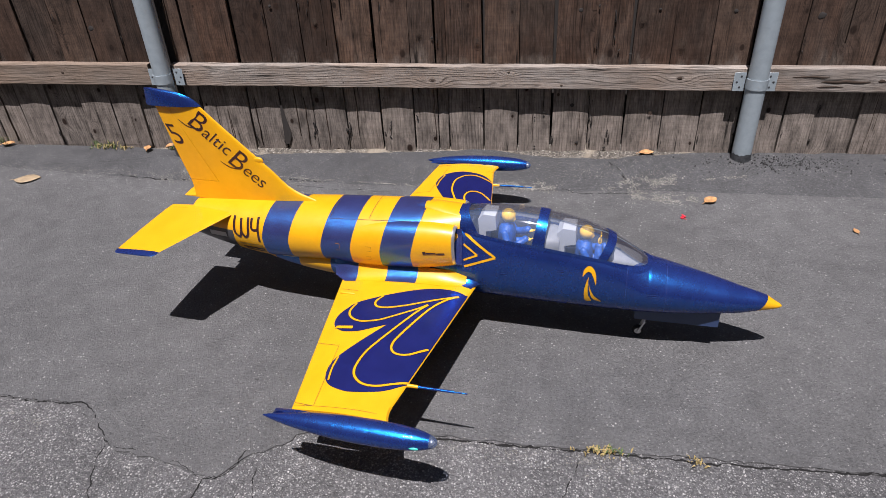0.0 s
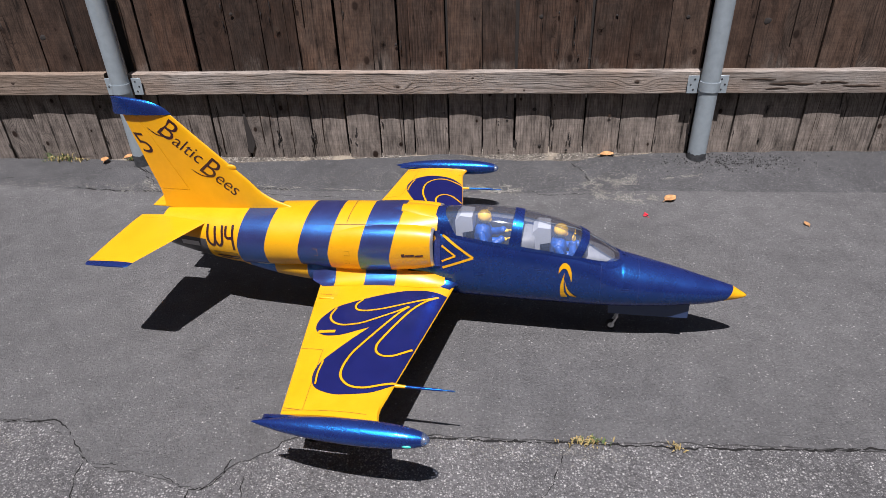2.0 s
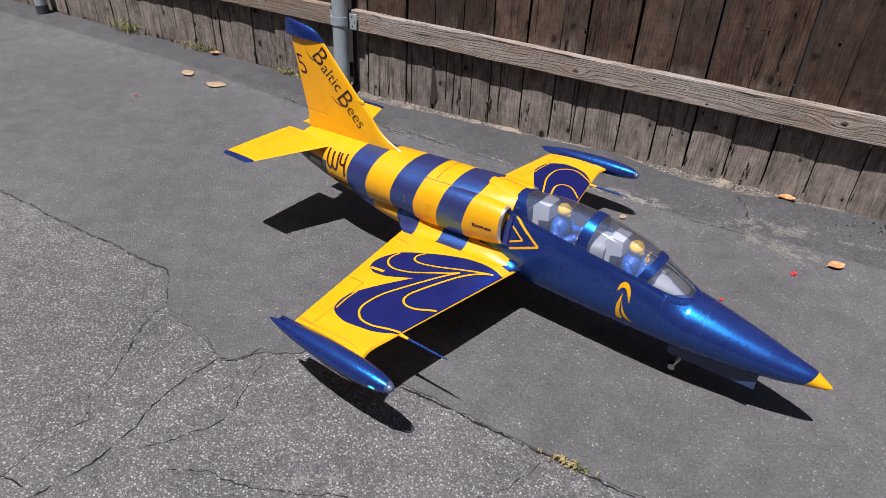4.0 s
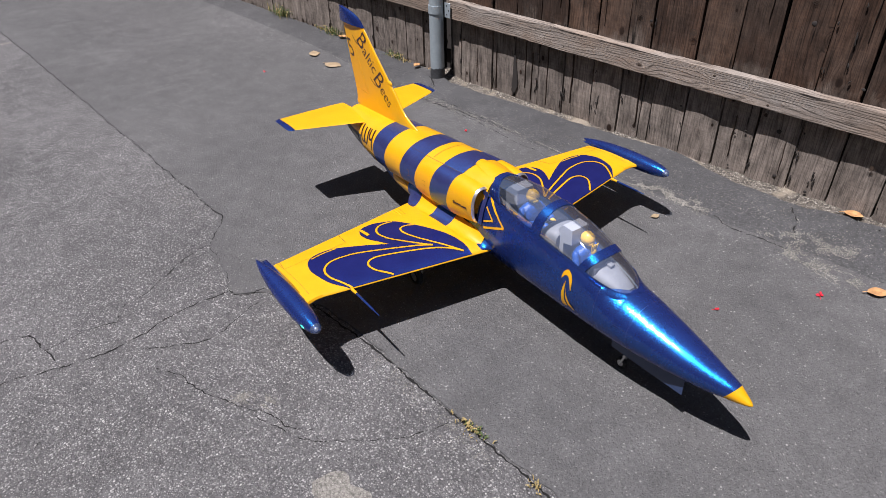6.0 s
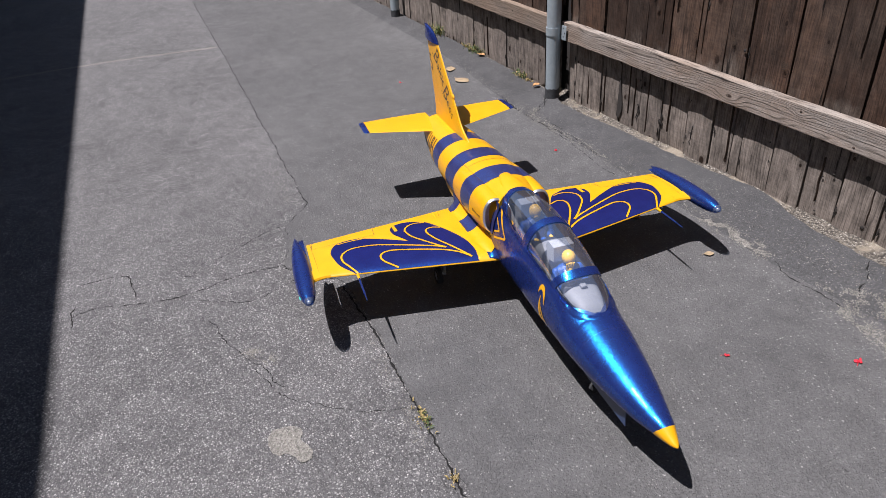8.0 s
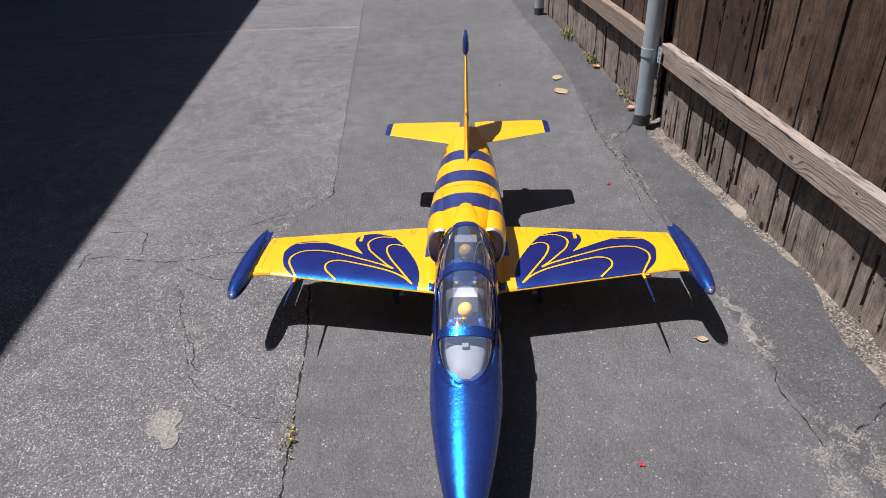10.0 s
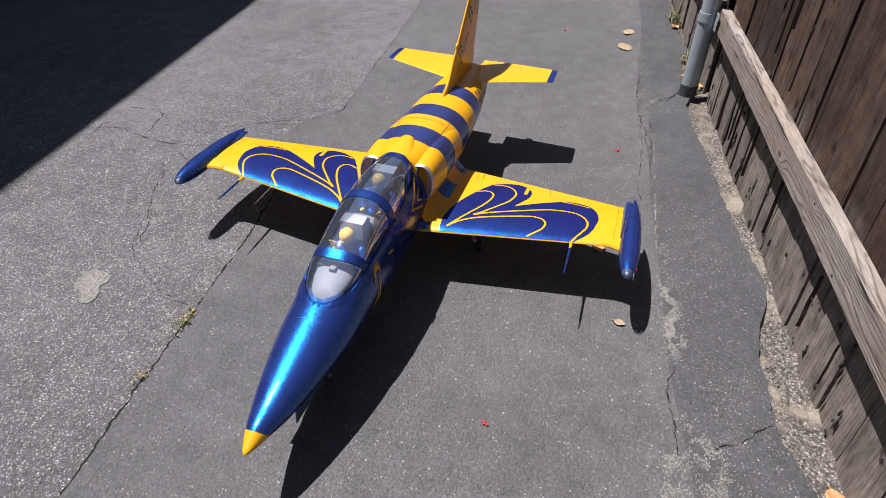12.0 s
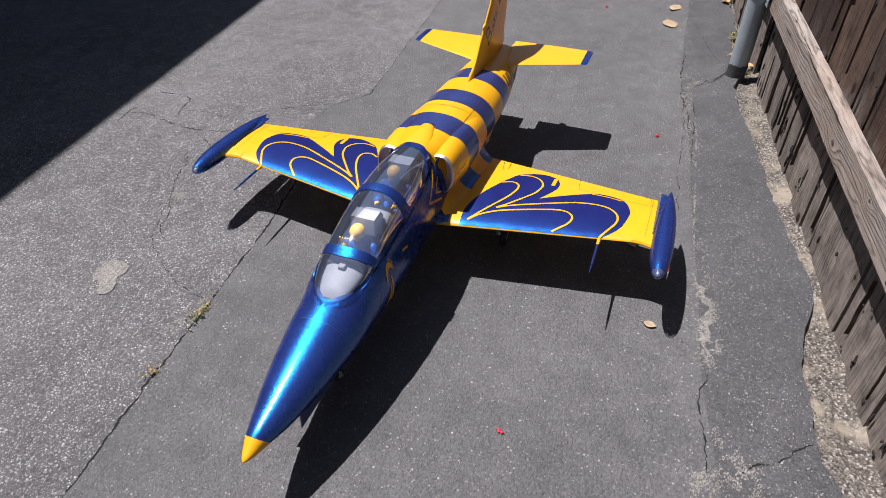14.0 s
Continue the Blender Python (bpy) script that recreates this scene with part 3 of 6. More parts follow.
def crack(points, width, lift=0.0007, seed=1):
    """A dark split that wanders, forks its width and closes up here and there."""
    bm = bmesh.new()
    path = spline([Vector((*p, 0)) for p in points], 0.006)
    n = len(path)
    rows, run, drop = [], [], on_ground(lift)
    for i, p in enumerate(path):
        d = (path[min(n - 1, i + 1)] - path[max(0, i - 1)]).normalized()
        side = Vector((-d.y, d.x, 0))
        sway = 0.009 * noise.noise((p.x * 16, p.y * 16, seed)) + 0.005 * noise.noise((p.x * 55, p.y * 55, seed + 3)) + 0.0022 * noise.noise((p.x * 160, p.y * 160, seed + 7))
        q = p + side * sway * min(1, i / 3, (n - 1 - i) / 3)
        w = 0.95 * width * (0.36 + 0.6 * noise.noise((p.x * 30, p.y * 30, seed + 11)) + 0.3 * noise.noise((p.x * 120, p.y * 120, seed + 13))) * min(1, 0.25 + i / 5, 0.25 + (n - 1 - i) / 5)
        if w > 0.0003:
            run.append([drop(q.x + side.x * w, q.y + side.y * w), drop(q.x - side.x * w, q.y - side.y * w)])
        if w <= 0.0003 or i == n - 1:
            if len(run) > 1:
                rows.append(run)
            run = []
    for r in rows:
        loft(bm, r, False)
    bm.normal_update()
    for f in bm.faces:
        if f.normal.z < 0:
            f.normal_flip()
    tagged(finish("crack", bm, M_CRACK, smooth=False), "narrow dark crack in the asphalt", "crack", "pavement cracks", "structure")


CRACKS = [
    ([(-1.019, 1.328), (-0.954, 1.330), (-0.904, 1.295), (-0.847, 1.248), (-0.792, 1.204)], 0.0042),
    ([(-0.792, 1.204), (-0.745, 1.201), (-0.676, 1.189), (-0.604, 1.170), (-0.534, 1.143)], 0.0022),
    ([(-0.534, 1.143), (-0.503, 1.148), (-0.479, 1.169), (-0.465, 1.200), (-0.454, 1.230)], 0.0045),
    ([(-0.429, 1.134), (-0.434, 1.091), (-0.433, 1.057)], 0.0018),
    ([(-0.532, 1.143), (-0.537, 1.078), (-0.544, 1.007), (-0.539, 0.935), (-0.521, 0.878), (-0.512, 0.785), (-0.519, 0.716), (-0.541, 0.640)], 0.0048),
    ([(-0.541, 0.640), (-0.580, 0.521), (-0.557, 0.435)], 0.0042),
    ([(-0.541, 0.640), (-0.606, 0.643), (-0.718, 0.626), (-0.751, 0.593), (-0.762, 0.548), (-0.760, 0.495), (-0.751, 0.457)], 0.0042),
    ([(-0.639, 0.634), (-0.643, 0.713), (-0.644, 0.787), (-0.626, 0.833), (-0.678, 0.859), (-0.697, 0.932), (-0.752, 1.044), (-0.807, 1.143), (-0.816, 1.209)], 0.003),
    ([(-0.414, 1.196), (-0.407, 1.136), (-0.372, 1.049), (-0.365, 0.994), (-0.404, 0.923), (-0.453, 0.840)], 0.0026),
    ([(-0.364, 0.829), (-0.295, 0.870), (-0.227, 0.885), (-0.143, 0.908), (-0.092, 0.935), (-0.004, 0.974), (0.074, 0.999), (0.119, 1.038)], 0.0028),
    ([(-0.630, 0.457), (-0.584, 0.443), (-0.500, 0.446)], 0.004),
    ([(-0.335, 0.561), (-0.301, 0.529), (-0.267, 0.498)], 0.002),
    ([(-0.027, 0.947), (0.035, 0.968), (0.116, 0.999), (0.172, 1.047), (0.233, 1.116), (0.283, 1.181), (0.309, 1.234), (0.318, 1.287), (0.312, 1.307)], 0.0026),
    ([(0.476, 2.765), (0.495, 2.733), (0.522, 2.704), (0.532, 2.687), (0.539, 2.646), (0.554, 2.629), (0.560, 2.614)], 0.0055),
    ([(0.280, 2.585), (0.315, 2.577), (0.341, 2.564), (0.382, 2.556), (0.421, 2.559), (0.466, 2.562), (0.509, 2.563), (0.576, 2.561)], 0.0034),
    ([(-1.421, 2.781), (-1.344, 2.718), (-1.299, 2.652), (-1.287, 2.613)], 0.004),
    ([(-1.287, 2.613), (-1.127, 2.585), (-0.951, 2.579), (-0.778, 2.565), (-0.561, 2.545), (-0.376, 2.539)], 0.0024),
    ([(-0.95, 1.331), (-1.6, 1.334), (-2.6, 1.345), (-4, 1.356), (-6, 1.36)], 0.004),
    ([(-0.3, 1.296), (0.0, 1.311), (0.19, 1.309), (0.41, 1.309), (0.58, 1.305), (0.7, 1.306), (1.2, 1.312), (2.4, 1.312)], 0.0065),
    ([(-1.258, 2.578), (-1.279, 2.584), (-1.306, 2.644), (-1.365, 2.726), (-1.44, 2.775)], 0.0075),
    ([(-1.62, 2.616), (-1.48, 2.590), (-1.258, 2.580), (-1.161, 2.582), (-1.04, 2.596), (-0.87, 2.590)], 0.005),
    ([(-1.19, 2.628), (-1.12, 2.622), (-0.95, 2.612), (-0.69, 2.592)], 0.0035),
    ([(-1.421, 2.781), (-1.643, 2.726), (-1.821, 2.697), (-2.023, 2.674)], 0.002),
]
for k, (pts, w) in enumerate(CRACKS):
    crack(pts, w, 0.0007, 20 + k)


def streak(x0, y0, x1, y1, wide, count, seed):
    """A worn streak: many small flakes of mortar, denser in the middle."""
    rng = random.Random(seed)
    verts, faces = [], []
    for k in range(count):
        t, s = rng.random(), rng.gauss(0, 0.4) * wide
        x, y = x0 + (x1 - x0) * t + rng.gauss(0, 0.006), y0 + (y1 - y0) * t + s
        if noise.noise((x * 22, y * 34, seed)) < -0.12:
            continue
        r = rng.uniform(0.0005, 0.0019) * (1.0 if rng.random() < 0.88 else 1.5)
        n, a = 7, rng.uniform(0, 6.28)
        b = len(verts)
        for q in range(n):
            rr = r * rng.uniform(0.5, 1.1)
            verts.append(on_ground(0.0009 + 0.0003 * rng.random())(x + rr * 1.5 * math.cos(a + 6.283 * q / n), y + rr * math.sin(a + 6.283 * q / n)))
        faces.append(tuple(range(b, b + n)))
    me = bpy.data.meshes.new("worn_streak")
    me.from_pydata(verts, [], faces)
    me.materials.append(M_RESIDUE)
    tagged(new("worn_streak", me), "pale worn streak of mortar flakes on the asphalt", "stain", "stains on the asphalt", "structure")


for k, row in enumerate([(-0.02, 2.59, 0.223, 2.594, 0.03, 3200), (0.183, 2.583, 0.271, 2.582, 0.03, 500), (0.518, 2.62, 0.738, 2.639, 0.05, 1900), (0.554, 2.545, 0.799, 2.533, 0.04, 2000), (0.84, 2.65, 1.018, 2.673, 0.012, 250), (-0.562, 2.695, -0.086, 2.695, 0.12, 600), (-1.133, 2.607, -0.28, 2.58, 0.04, 420), (-1.45, 2.602, -1.02, 2.598, 0.04, 900), (-1.25, 2.60, -0.62, 2.60, 0.02, 700), (-1.34, 2.66, -1.27, 2.60, 0.03, 300), (0.3, 2.662, 0.799, 2.728, 0.12, 500), (-0.279, 2.59, 0.009, 2.591, 0.03, 300), (0.448, 2.593, 0.615, 2.571, 0.02, 300), (-2.297, 2.661, -1.181, 2.602, 0.045, 900), (-1.417, 2.577, -0.755, 2.573, 0.05, 500), (-0.849, 2.629, 0.497, 2.7, 0.10, 900), (-0.897, 2.62, -0.165, 2.573, 0.004, 700), (-0.166, 2.571, 0.202, 2.575, 0.005, 500)]):
    streak(*row, 300 + k)
for k, row in enumerate([(-0.115, 0.95, -0.071, 0.97, 0.03, 420), (-0.067, 0.99, -0.018, 1, 0.022, 380), (-1.392, 1.285, -1.014, 1.261, 0.05, 420), (0.007, 1.291, 0.501, 1.271, 0.04, 500)]):
    streak(*row, 340 + k)
# spilt mortar, set hard on the old asphalt
spill = [(0.287, 0.93), (0.252, 0.937), (0.239, 0.96), (0.246, 0.995), (0.264, 1.016), (0.289, 1.015), (0.302, 1.008), (0.327, 1.019), (0.35, 1.028), (0.371, 1.018), (0.373, 0.996), (0.346, 0.979), (0.328, 0.964), (0.328, 0.949), (0.31, 0.935), (0.287, 0.93)]
bm = bmesh.new()
rim = [Vector((p.x + 0.004 * noise.noise((p.x * 90, p.y * 90, 1)), p.y + 0.004 * noise.noise((p.x * 90, p.y * 90, 5)))) for p in spline([Vector(p) for p in spill], 0.004)[:-1]]
filled(bm, rim, 0.008, lambda x, y: (x, y, -0.003 + 0.0014 * (1 + noise.noise((x * 60, y * 60, 2)))))
tagged(finish("mortar_spill", bm, M_RESIDUE, sharp=80), "pale splash of hardened mortar on old asphalt", "stain", "stains on the asphalt", "structure")

# ---- the fence ----
fence = tagged(new("fence"), "weathered brown board fence with a low rail and steel posts", "fence")
RAIL_SLOPE, RAIL_Z = -0.006, 0.380


def board_mesh(width, seed, mat, top=1.85):
    """A sawn plank, worn at its foot, with a wavy edge and eased corners. Origin at the middle of its foot."""
    rng = random.Random(seed)
    bm = bmesh.new()
    rows = []
    zs = [0.0, 0.03, 0.12, 0.3, 0.55, 0.8, 1.2, top]
    for z in zs:
        l, r = -width / 2 + rng.uniform(0, 0.003), width / 2 - rng.uniform(0, 0.003)
        y = rng.uniform(-0.002, 0.002)
        if z == 0:
            rows.append([(l + 0.003, y + 0.004, rng.uniform(0, 0.02)), (0, y, rng.uniform(-0.005, 0.012)), (r - 0.003, y + 0.004, rng.uniform(0, 0.025)), (r, 0.019, 0.01), (l, 0.019, 0.01)])
        else:
            rows.append([(l, y + 0.0025, z), (rng.uniform(-0.01, 0.01), y, z), (r, y + 0.0025, z), (r, 0.019, z), (l, 0.019, z)])
    loft(bm, rows, True, True, True)
    bmesh.ops.recalc_face_normals(bm, faces=bm.faces)
    bm.normal_update()
    me = bpy.data.meshes.new("board")
    bm.to_mesh(me)
    bm.free()
    me.materials.append(mat)
    return me


SEAMS = [-2.216, -2.061, -1.897, -1.743, -1.60, -1.465, -1.375, -1.300, -1.236, -1.081, -0.930, -0.784, -0.639, -0.481, -0.336, -0.233, -0.186, -0.035, 0.107, 0.248, 0.397, 0.541, 0.691, 0.837, 0.986, 1.154, 1.270]
rng = random.Random(12)
while SEAMS[0] > -14:
    SEAMS.insert(0, SEAMS[0] - rng.uniform(0.138, 0.158))
while SEAMS[-1] < 4.5:
    SEAMS.append(SEAMS[-1] + rng.uniform(0.138, 0.158))
for k, (a, b) in enumerate(zip(SEAMS, SEAMS[1:])):
    if abs(a + 1.465) < 0.001:      # the open gap behind the post
        continue
    ob = new("board", board_mesh(b - a - rng.choice((0.001, 0.002, 0.004, 0.008)), 100 + k, M_BOARDX if -2.3 < a < -1.5 or -1.1 < a < -0.7 else M_BOARD))
    ob.parent = fence
    ob.location = ((a + b) / 2, FENCE_Y + rng.uniform(-0.004, 0.006), 0.012 + rng.uniform(-0.008, 0.008))
    ob.rotation_euler = (rng.uniform(-0.004, 0.004), rng.uniform(-0.008, 0.008), rng.uniform(-0.012, 0.012))

# dark sheet added behind the boards; its colour gives the gaps their shade
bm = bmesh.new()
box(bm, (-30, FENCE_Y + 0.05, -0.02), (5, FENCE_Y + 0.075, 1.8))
part("backing", bm, M_ROT_SHADE, fence, "dark sheet added behind the gaps, coloured as their shade")

POSTS = [(-3.84, 2.80), (-1.402, 2.80), (1.003, 2.80), (3.43, 2.80)]


def rail_mesh(x0, x1, seed):
    """A two-by-four on edge with eased arrises and a slightly cupped face."""
    rng = random.Random(seed)
    bm = bmesh.new()
    rows = []
    n = max(2, int((x1 - x0) / 0.08))
    for i in range(n + 1):
        x = x0 + (x1 - x0) * i / n
        z = RAIL_Z + RAIL_SLOPE * x + rng.uniform(-0.0012, 0.0012)
        h, y0, y1, e = 0.0455 + rng.uniform(-0.001, 0.001), 2.835 + rng.uniform(-0.001, 0.001), FENCE_Y - 0.001, 0.003
        rows.append([(x, y0, z - h + e), (x, y0 + 0.0008, z), (x, y0, z + h - e), (x, y0 + e, z + h), (x, y1, z + h), (x, y1, z - h), (x, y0 + e, z - h)])
    loft(bm, rows, True, True, True)
    bmesh.ops.recalc_face_normals(bm, faces=bm.faces)
    return bm


for k, (a, b) in enumerate([(-14, -3.88), (-3.82, -1.485), (-1.382, 1.002), (1.006, 3.41), (3.45, 5)]):
    rail = part("rail", rail_mesh(a, b, 40 + k), M_RAILB if k == 1 else M_RAILX, fence, "brown weathered timber rail" if k == 1 else "grey weathered timber rail", 30)
# dark hearts of the knots in the rail
for x, z, r in RAIL_KNOTS + [(0.279, 0.349, 0.009), (-0.62, 0.36, 0.005)]:
    bm = bmesh.new()
    blob(bm, (0, 0, 0), (r * 0.62, 0.0024, r * 0.42), 0, 14, 6)
    for v in bm.verts:
        v.co = Vector((x + v.co.x * (1 + 0.35 * noise.noise((v.co.x * 90, v.co.z * 90, x))), 2.8358 + v.co.y, z + v.co.z * (1 + 0.4 * noise.noise((v.co.z * 90, v.co.x * 90, z)))))
    part("knot", bm, M_KNOT, fence)
# dark rotted splits in the rail past the post
for x, z, a, h in [(1.20, 0.385, 0.07, 0.004), (1.33, 0.366, 0.09, 0.006), (1.50, 0.37, 0.05, 0.004), (1.28, 0.347, 0.05, 0.003), (1.60, 0.355, 0.08, 0.005)]:
    bm = bmesh.new()
    blob(bm, (0, 0, 0), (a, 0.0022, h), 0, 14, 6)
    for v in bm.verts:
        v.co = Vector((x + v.co.x, 2.8355 + v.co.y, z + v.co.z + RAIL_SLOPE * v.co.x + 0.004 * noise.noise((v.co.x * 30, x, 0))))
    part("split", bm, M_KNOT, fence)
# knot holes, round knots and nail heads in the boards
for x, z, r in [(0.338, 0.630, 0.009), (0.328, 0.254, 0.009), (0.356, 0.089, 0.0075), (0.177, 0.20, 0.0035), (0.18, 0.069, 0.004), (0.538, 0.463, 0.006), (0.304, 0.755, 0.008), (0.214, 0.221, 0.004), (-0.241, 0.53, 0.006), (-0.055, 0.24, 0.0035), (0.90, 0.62, 0.008), (-0.9, 0.66, 0.007), (0.63, 0.63, 0.005), (1.2, 0.6, 0.014), (-1.72, 0.58, 0.013), (0.471, 0.068, 0.006)]:
    bm = bmesh.new()
    blob(bm, (0, 0, 0), (r, 0.003, r * 0.9), 0, 14, 7)
    for v in bm.verts:
        k = 1 + 0.3 * noise.noise((v.co.x * 150, v.co.z * 150, x * 9))
        v.co = Vector((x + v.co.x * k, FENCE_Y - 0.0006 + v.co.y * 0.6, z + v.co.z * k))
    part("knot_hole", bm, M_ROT_SHADE, fence)
for x, z, r in [(-0.296, 0.552, 0.012), (-0.06, 0.52, 0.012), (0.572, 0.596, 0.012), (0.725, 0.503, 0.016), (0.641, 0.225, 0.007), (0.327, 0.703, 0.012), (-0.72, 0.60, 0.010), (0.27, 0.30, 0.005)]:
    bm = bmesh.new()
    for grow, wide in ((1.0, 0.0010), (0.62, 0.0012), (0.28, 0.0022)):
        rows = []
        for i in range(25):
            a = 2 * math.pi * i / 24
            k = grow * r * (1 + 0.16 * noise.noise((math.cos(a) * 2, math.sin(a) * 2, x * 9 + grow)))
            w = wide * (0.7 + 0.6 * abs(noise.noise((math.cos(a) * 3, math.sin(a) * 3, z * 9))))
            rows.append([(x + (k + d) * math.cos(a), FENCE_Y - 0.0052, z + 1.2 * (k + d) * math.sin(a)) for d in (-w, w)])
        loft(bm, rows, False)
    part("knot", bm, M_KNOT, fence)


# rotted gouges and checks along the board edges, low down and by the seams
grng = random.Random(31)
RAGGED = [-0.784, -0.735, -0.639, 0.397, 0.482, -0.454, -0.930]
for k in range(120):
    sx = grng.choice(RAGGED if k % 2 else [q for q in SEAMS if -2.6 < q < 1.7]) + grng.choice((-1, 1)) * grng.uniform(0.002, 0.014)
    z = grng.uniform(0.07, 0.16) if k % 3 == 0 else grng.uniform(0.05, 0.85)
    a, h = grng.uniform(0.001, 0.0032), grng.uniform(0.004, 0.024)
    bm = bmesh.new()
    blob(bm, (0, 0, 0), (a, 0.0035, h), 0, 8, 9)
    for v in bm.verts:
        w = 1 + 0.8 * noise.noise((v.co.z * 160, k, 3))
        v.co = Vector((sx + v.co.x * w + 0.006 * noise.noise((v.co.z * 90, k, 0)), FENCE_Y + 0.0005 + v.co.y, z + v.co.z))
    part("gouge", bm, M_ROT_SHADE, fence)
# long drying splits within the boards
for k in range(26):
    sx = grng.choice([q for q in SEAMS if -2.6 < q < 1.5]) + grng.uniform(0.03, 0.115)
    z0 = grng.choice((0.05, 0.1, 0.47, 0.5, 0.6))
    h = grng.uniform(0.08, 0.3) if z0 < 0.3 else grng.uniform(0.2, 0.7)
    bm = bmesh.new()
    rows = []
    for i in range(15):
        f = i / 14
        w = grng.uniform(0.0005, 0.0014) * math.sin(math.pi * (0.04 + 0.92 * f)) ** 0.5
        x = sx + 0.004 * noise.noise((f * 3, k, 1)) + 0.0012 * noise.noise((f * 20, k, 4))
        z = z0 + h * f
        rows.append([(x - w, FENCE_Y - 0.004, z), (x - w, FENCE_Y + 0.006, z), (x + w, FENCE_Y + 0.006, z), (x + w, FENCE_Y - 0.004, z)])
    loft(bm, rows, True, True, True)
    bmesh.ops.recalc_face_normals(bm, faces=bm.faces)
    part("split", bm, M_KNOT, fence)
bm = bmesh.new()
loft(bm, [[(x, FENCE_Y - 0.0022, z), (x2, FENCE_Y - 0.0022, z)] for x, x2, z in ((-0.938, -0.922, 0.06), (-0.940, -0.904, 0.10), (-0.938, -0.908, 0.15), (-0.936, -0.918, 0.20), (-0.934, -0.926, 0.25))], False)
part("rot_hole", bm, M_ROT_SHADE, fence, "dark rotted edge of a board")


def fence_post(x, y, base):
    post = tagged(new("fence_post"), "galvanised steel pipe fence post with a tarred foot", "post", "fence posts")
    post.location = (x, y, base)
    bm = bmesh.new()
    R = 0.0365
    rows = []
    for z in (-0.06, 0.0, 0.05, 0.3, 0.6, 1.0, 1.4, 1.9):
        rows.append([(R * math.cos(2 * math.pi * k / 28), R * math.sin(2 * math.pi * k / 28), z) for k in range(28)])
    loft(bm, rows, True, True, True)
    part("pipe", bm, M_GALV, post)
    bm = bmesh.new()
    rows = []
    for z in (-0.05, 0.0, 0.035, 0.072):
        rows.append([((R + 0.0016) * math.cos(2 * math.pi * k / 28), (R + 0.0016) * math.sin(2 * math.pi * k / 28), z + (0.012 * noise.noise((math.cos(2 * math.pi * k / 28) * 3, math.sin(2 * math.pi * k / 28) * 3, x)) if z == 0.072 else 0)) for k in range(28)])
    loft(bm, rows, True)
    part("foot_band", bm, M_STAINED, post, "tar-smeared foot of the pipe")
    zc = RAIL_Z + RAIL_SLOPE * x - base
    bracket = bmesh.new()
    rows = []
    for k in range(15):
        a = math.pi + math.pi * k / 14
        rows.append([((R + d) * math.cos(a), (R + d) * math.sin(a), zc + h) for d, h in ((0.0008, -0.019), (0.0038, -0.019), (0.0038, 0.019), (0.0008, 0.019))])
    loft(bracket, rows, True, True, True)
    b = part("bracket", bracket, M_GALV, post, "galvanised pipe clamp")
    for s in (-1, 1):
        tab = bmesh.new()
        box(tab, (s * 0.036 if s > 0 else -0.078, 0.0225, zc - 0.040), (0.078 if s > 0 else -0.036, 0.0255, zc + 0.032), 0.001)
        part("tab", tab, M_GALV, b)
        for dx, dz in ((0.052, 0.018), (0.066, -0.004), (0.054, -0.024)):
            sc = bmesh.new()
            blob(sc, (s * dx, 0.0222, zc + dz), (0.0042, 0.0016, 0.0042), 0, 10, 6)
            part("screw", sc, M_STAINED, b)


for x, y in POSTS:
    fence_post(x, y, 0.02)

# unseen wall and slab, added behind the first viewpoint to throw the straight shadow on the old asphalt
wall_y, slab_h = -3.2, 4.2
bm = bmesh.new()
box(bm, (-40, wall_y - 0.2, -0.01), (9, wall_y, slab_h))
hs = finish("unseen_wall", bm, M_STUCCO, smooth=False)
bm = bmesh.new()
tip = 0.362 - 0.37 * slab_h
box(bm, (-40, tip - 3.2, slab_h), (9, tip, slab_h + 0.14))
ev = finish("shadow_slab", bm, M_STUCCO, smooth=False)
for ob, lab, cat in ((hs, "plain pale unseen wall, added behind the shadow slab", "wall"), (ev, "plain overhanging slab, added unseen to cast the shadow", "eave")):
    ob.rotation_euler = (0, 0, radians(0.9))
    tagged(ob, lab, cat, kind="structure")

# pale joint across the old asphalt far behind the tail
bm = bmesh.new()
ribbon(bm, jag([(-4.06, -1.1), (-4.06, -0.1), (-4.05, 0.67), (-3.96, 1.34)], 0.05, 0.008, 9), 0.035, on_ground(0.0018))
bm.normal_update()
for f in bm.faces:
    if f.normal.z < 0:
        f.normal_flip()
tagged(finish("pavement_joint", bm, M_RESIDUE), "pale filled joint across the old asphalt", "joint", kind="structure")

# ---- the model jet ----
# Local axes: x towards the nose, y to its left, z up; the origin lies on the ground under the wing.
JET = pose(-0.09, 1.805, -0.003, -0.13, -1.02, -6.52)
jet = tagged(new("model_jet"), "large yellow and blue model jet trainer parked on asphalt", "model aircraft")
jet.matrix_world = JET
BANDS = [(-0.466, -0.379), (-0.277, -0.188), (-0.100, -0.011)]


def paint_at(u):
    """Material index along the striped rear body: 0 yellow, 1 blue."""
    return 1 if any(a < u < b for a, b in BANDS) else 0


def stations(lo, hi, step):
    s = {round(lo + (hi - lo) * i / max(1, round((hi - lo) / step)), 5) for i in range(max(1, round((hi - lo) / step)) + 1)}
    for a, b in BANDS:
        s |= {x for x in (a, b) if lo < x < hi}
    return sorted(s)


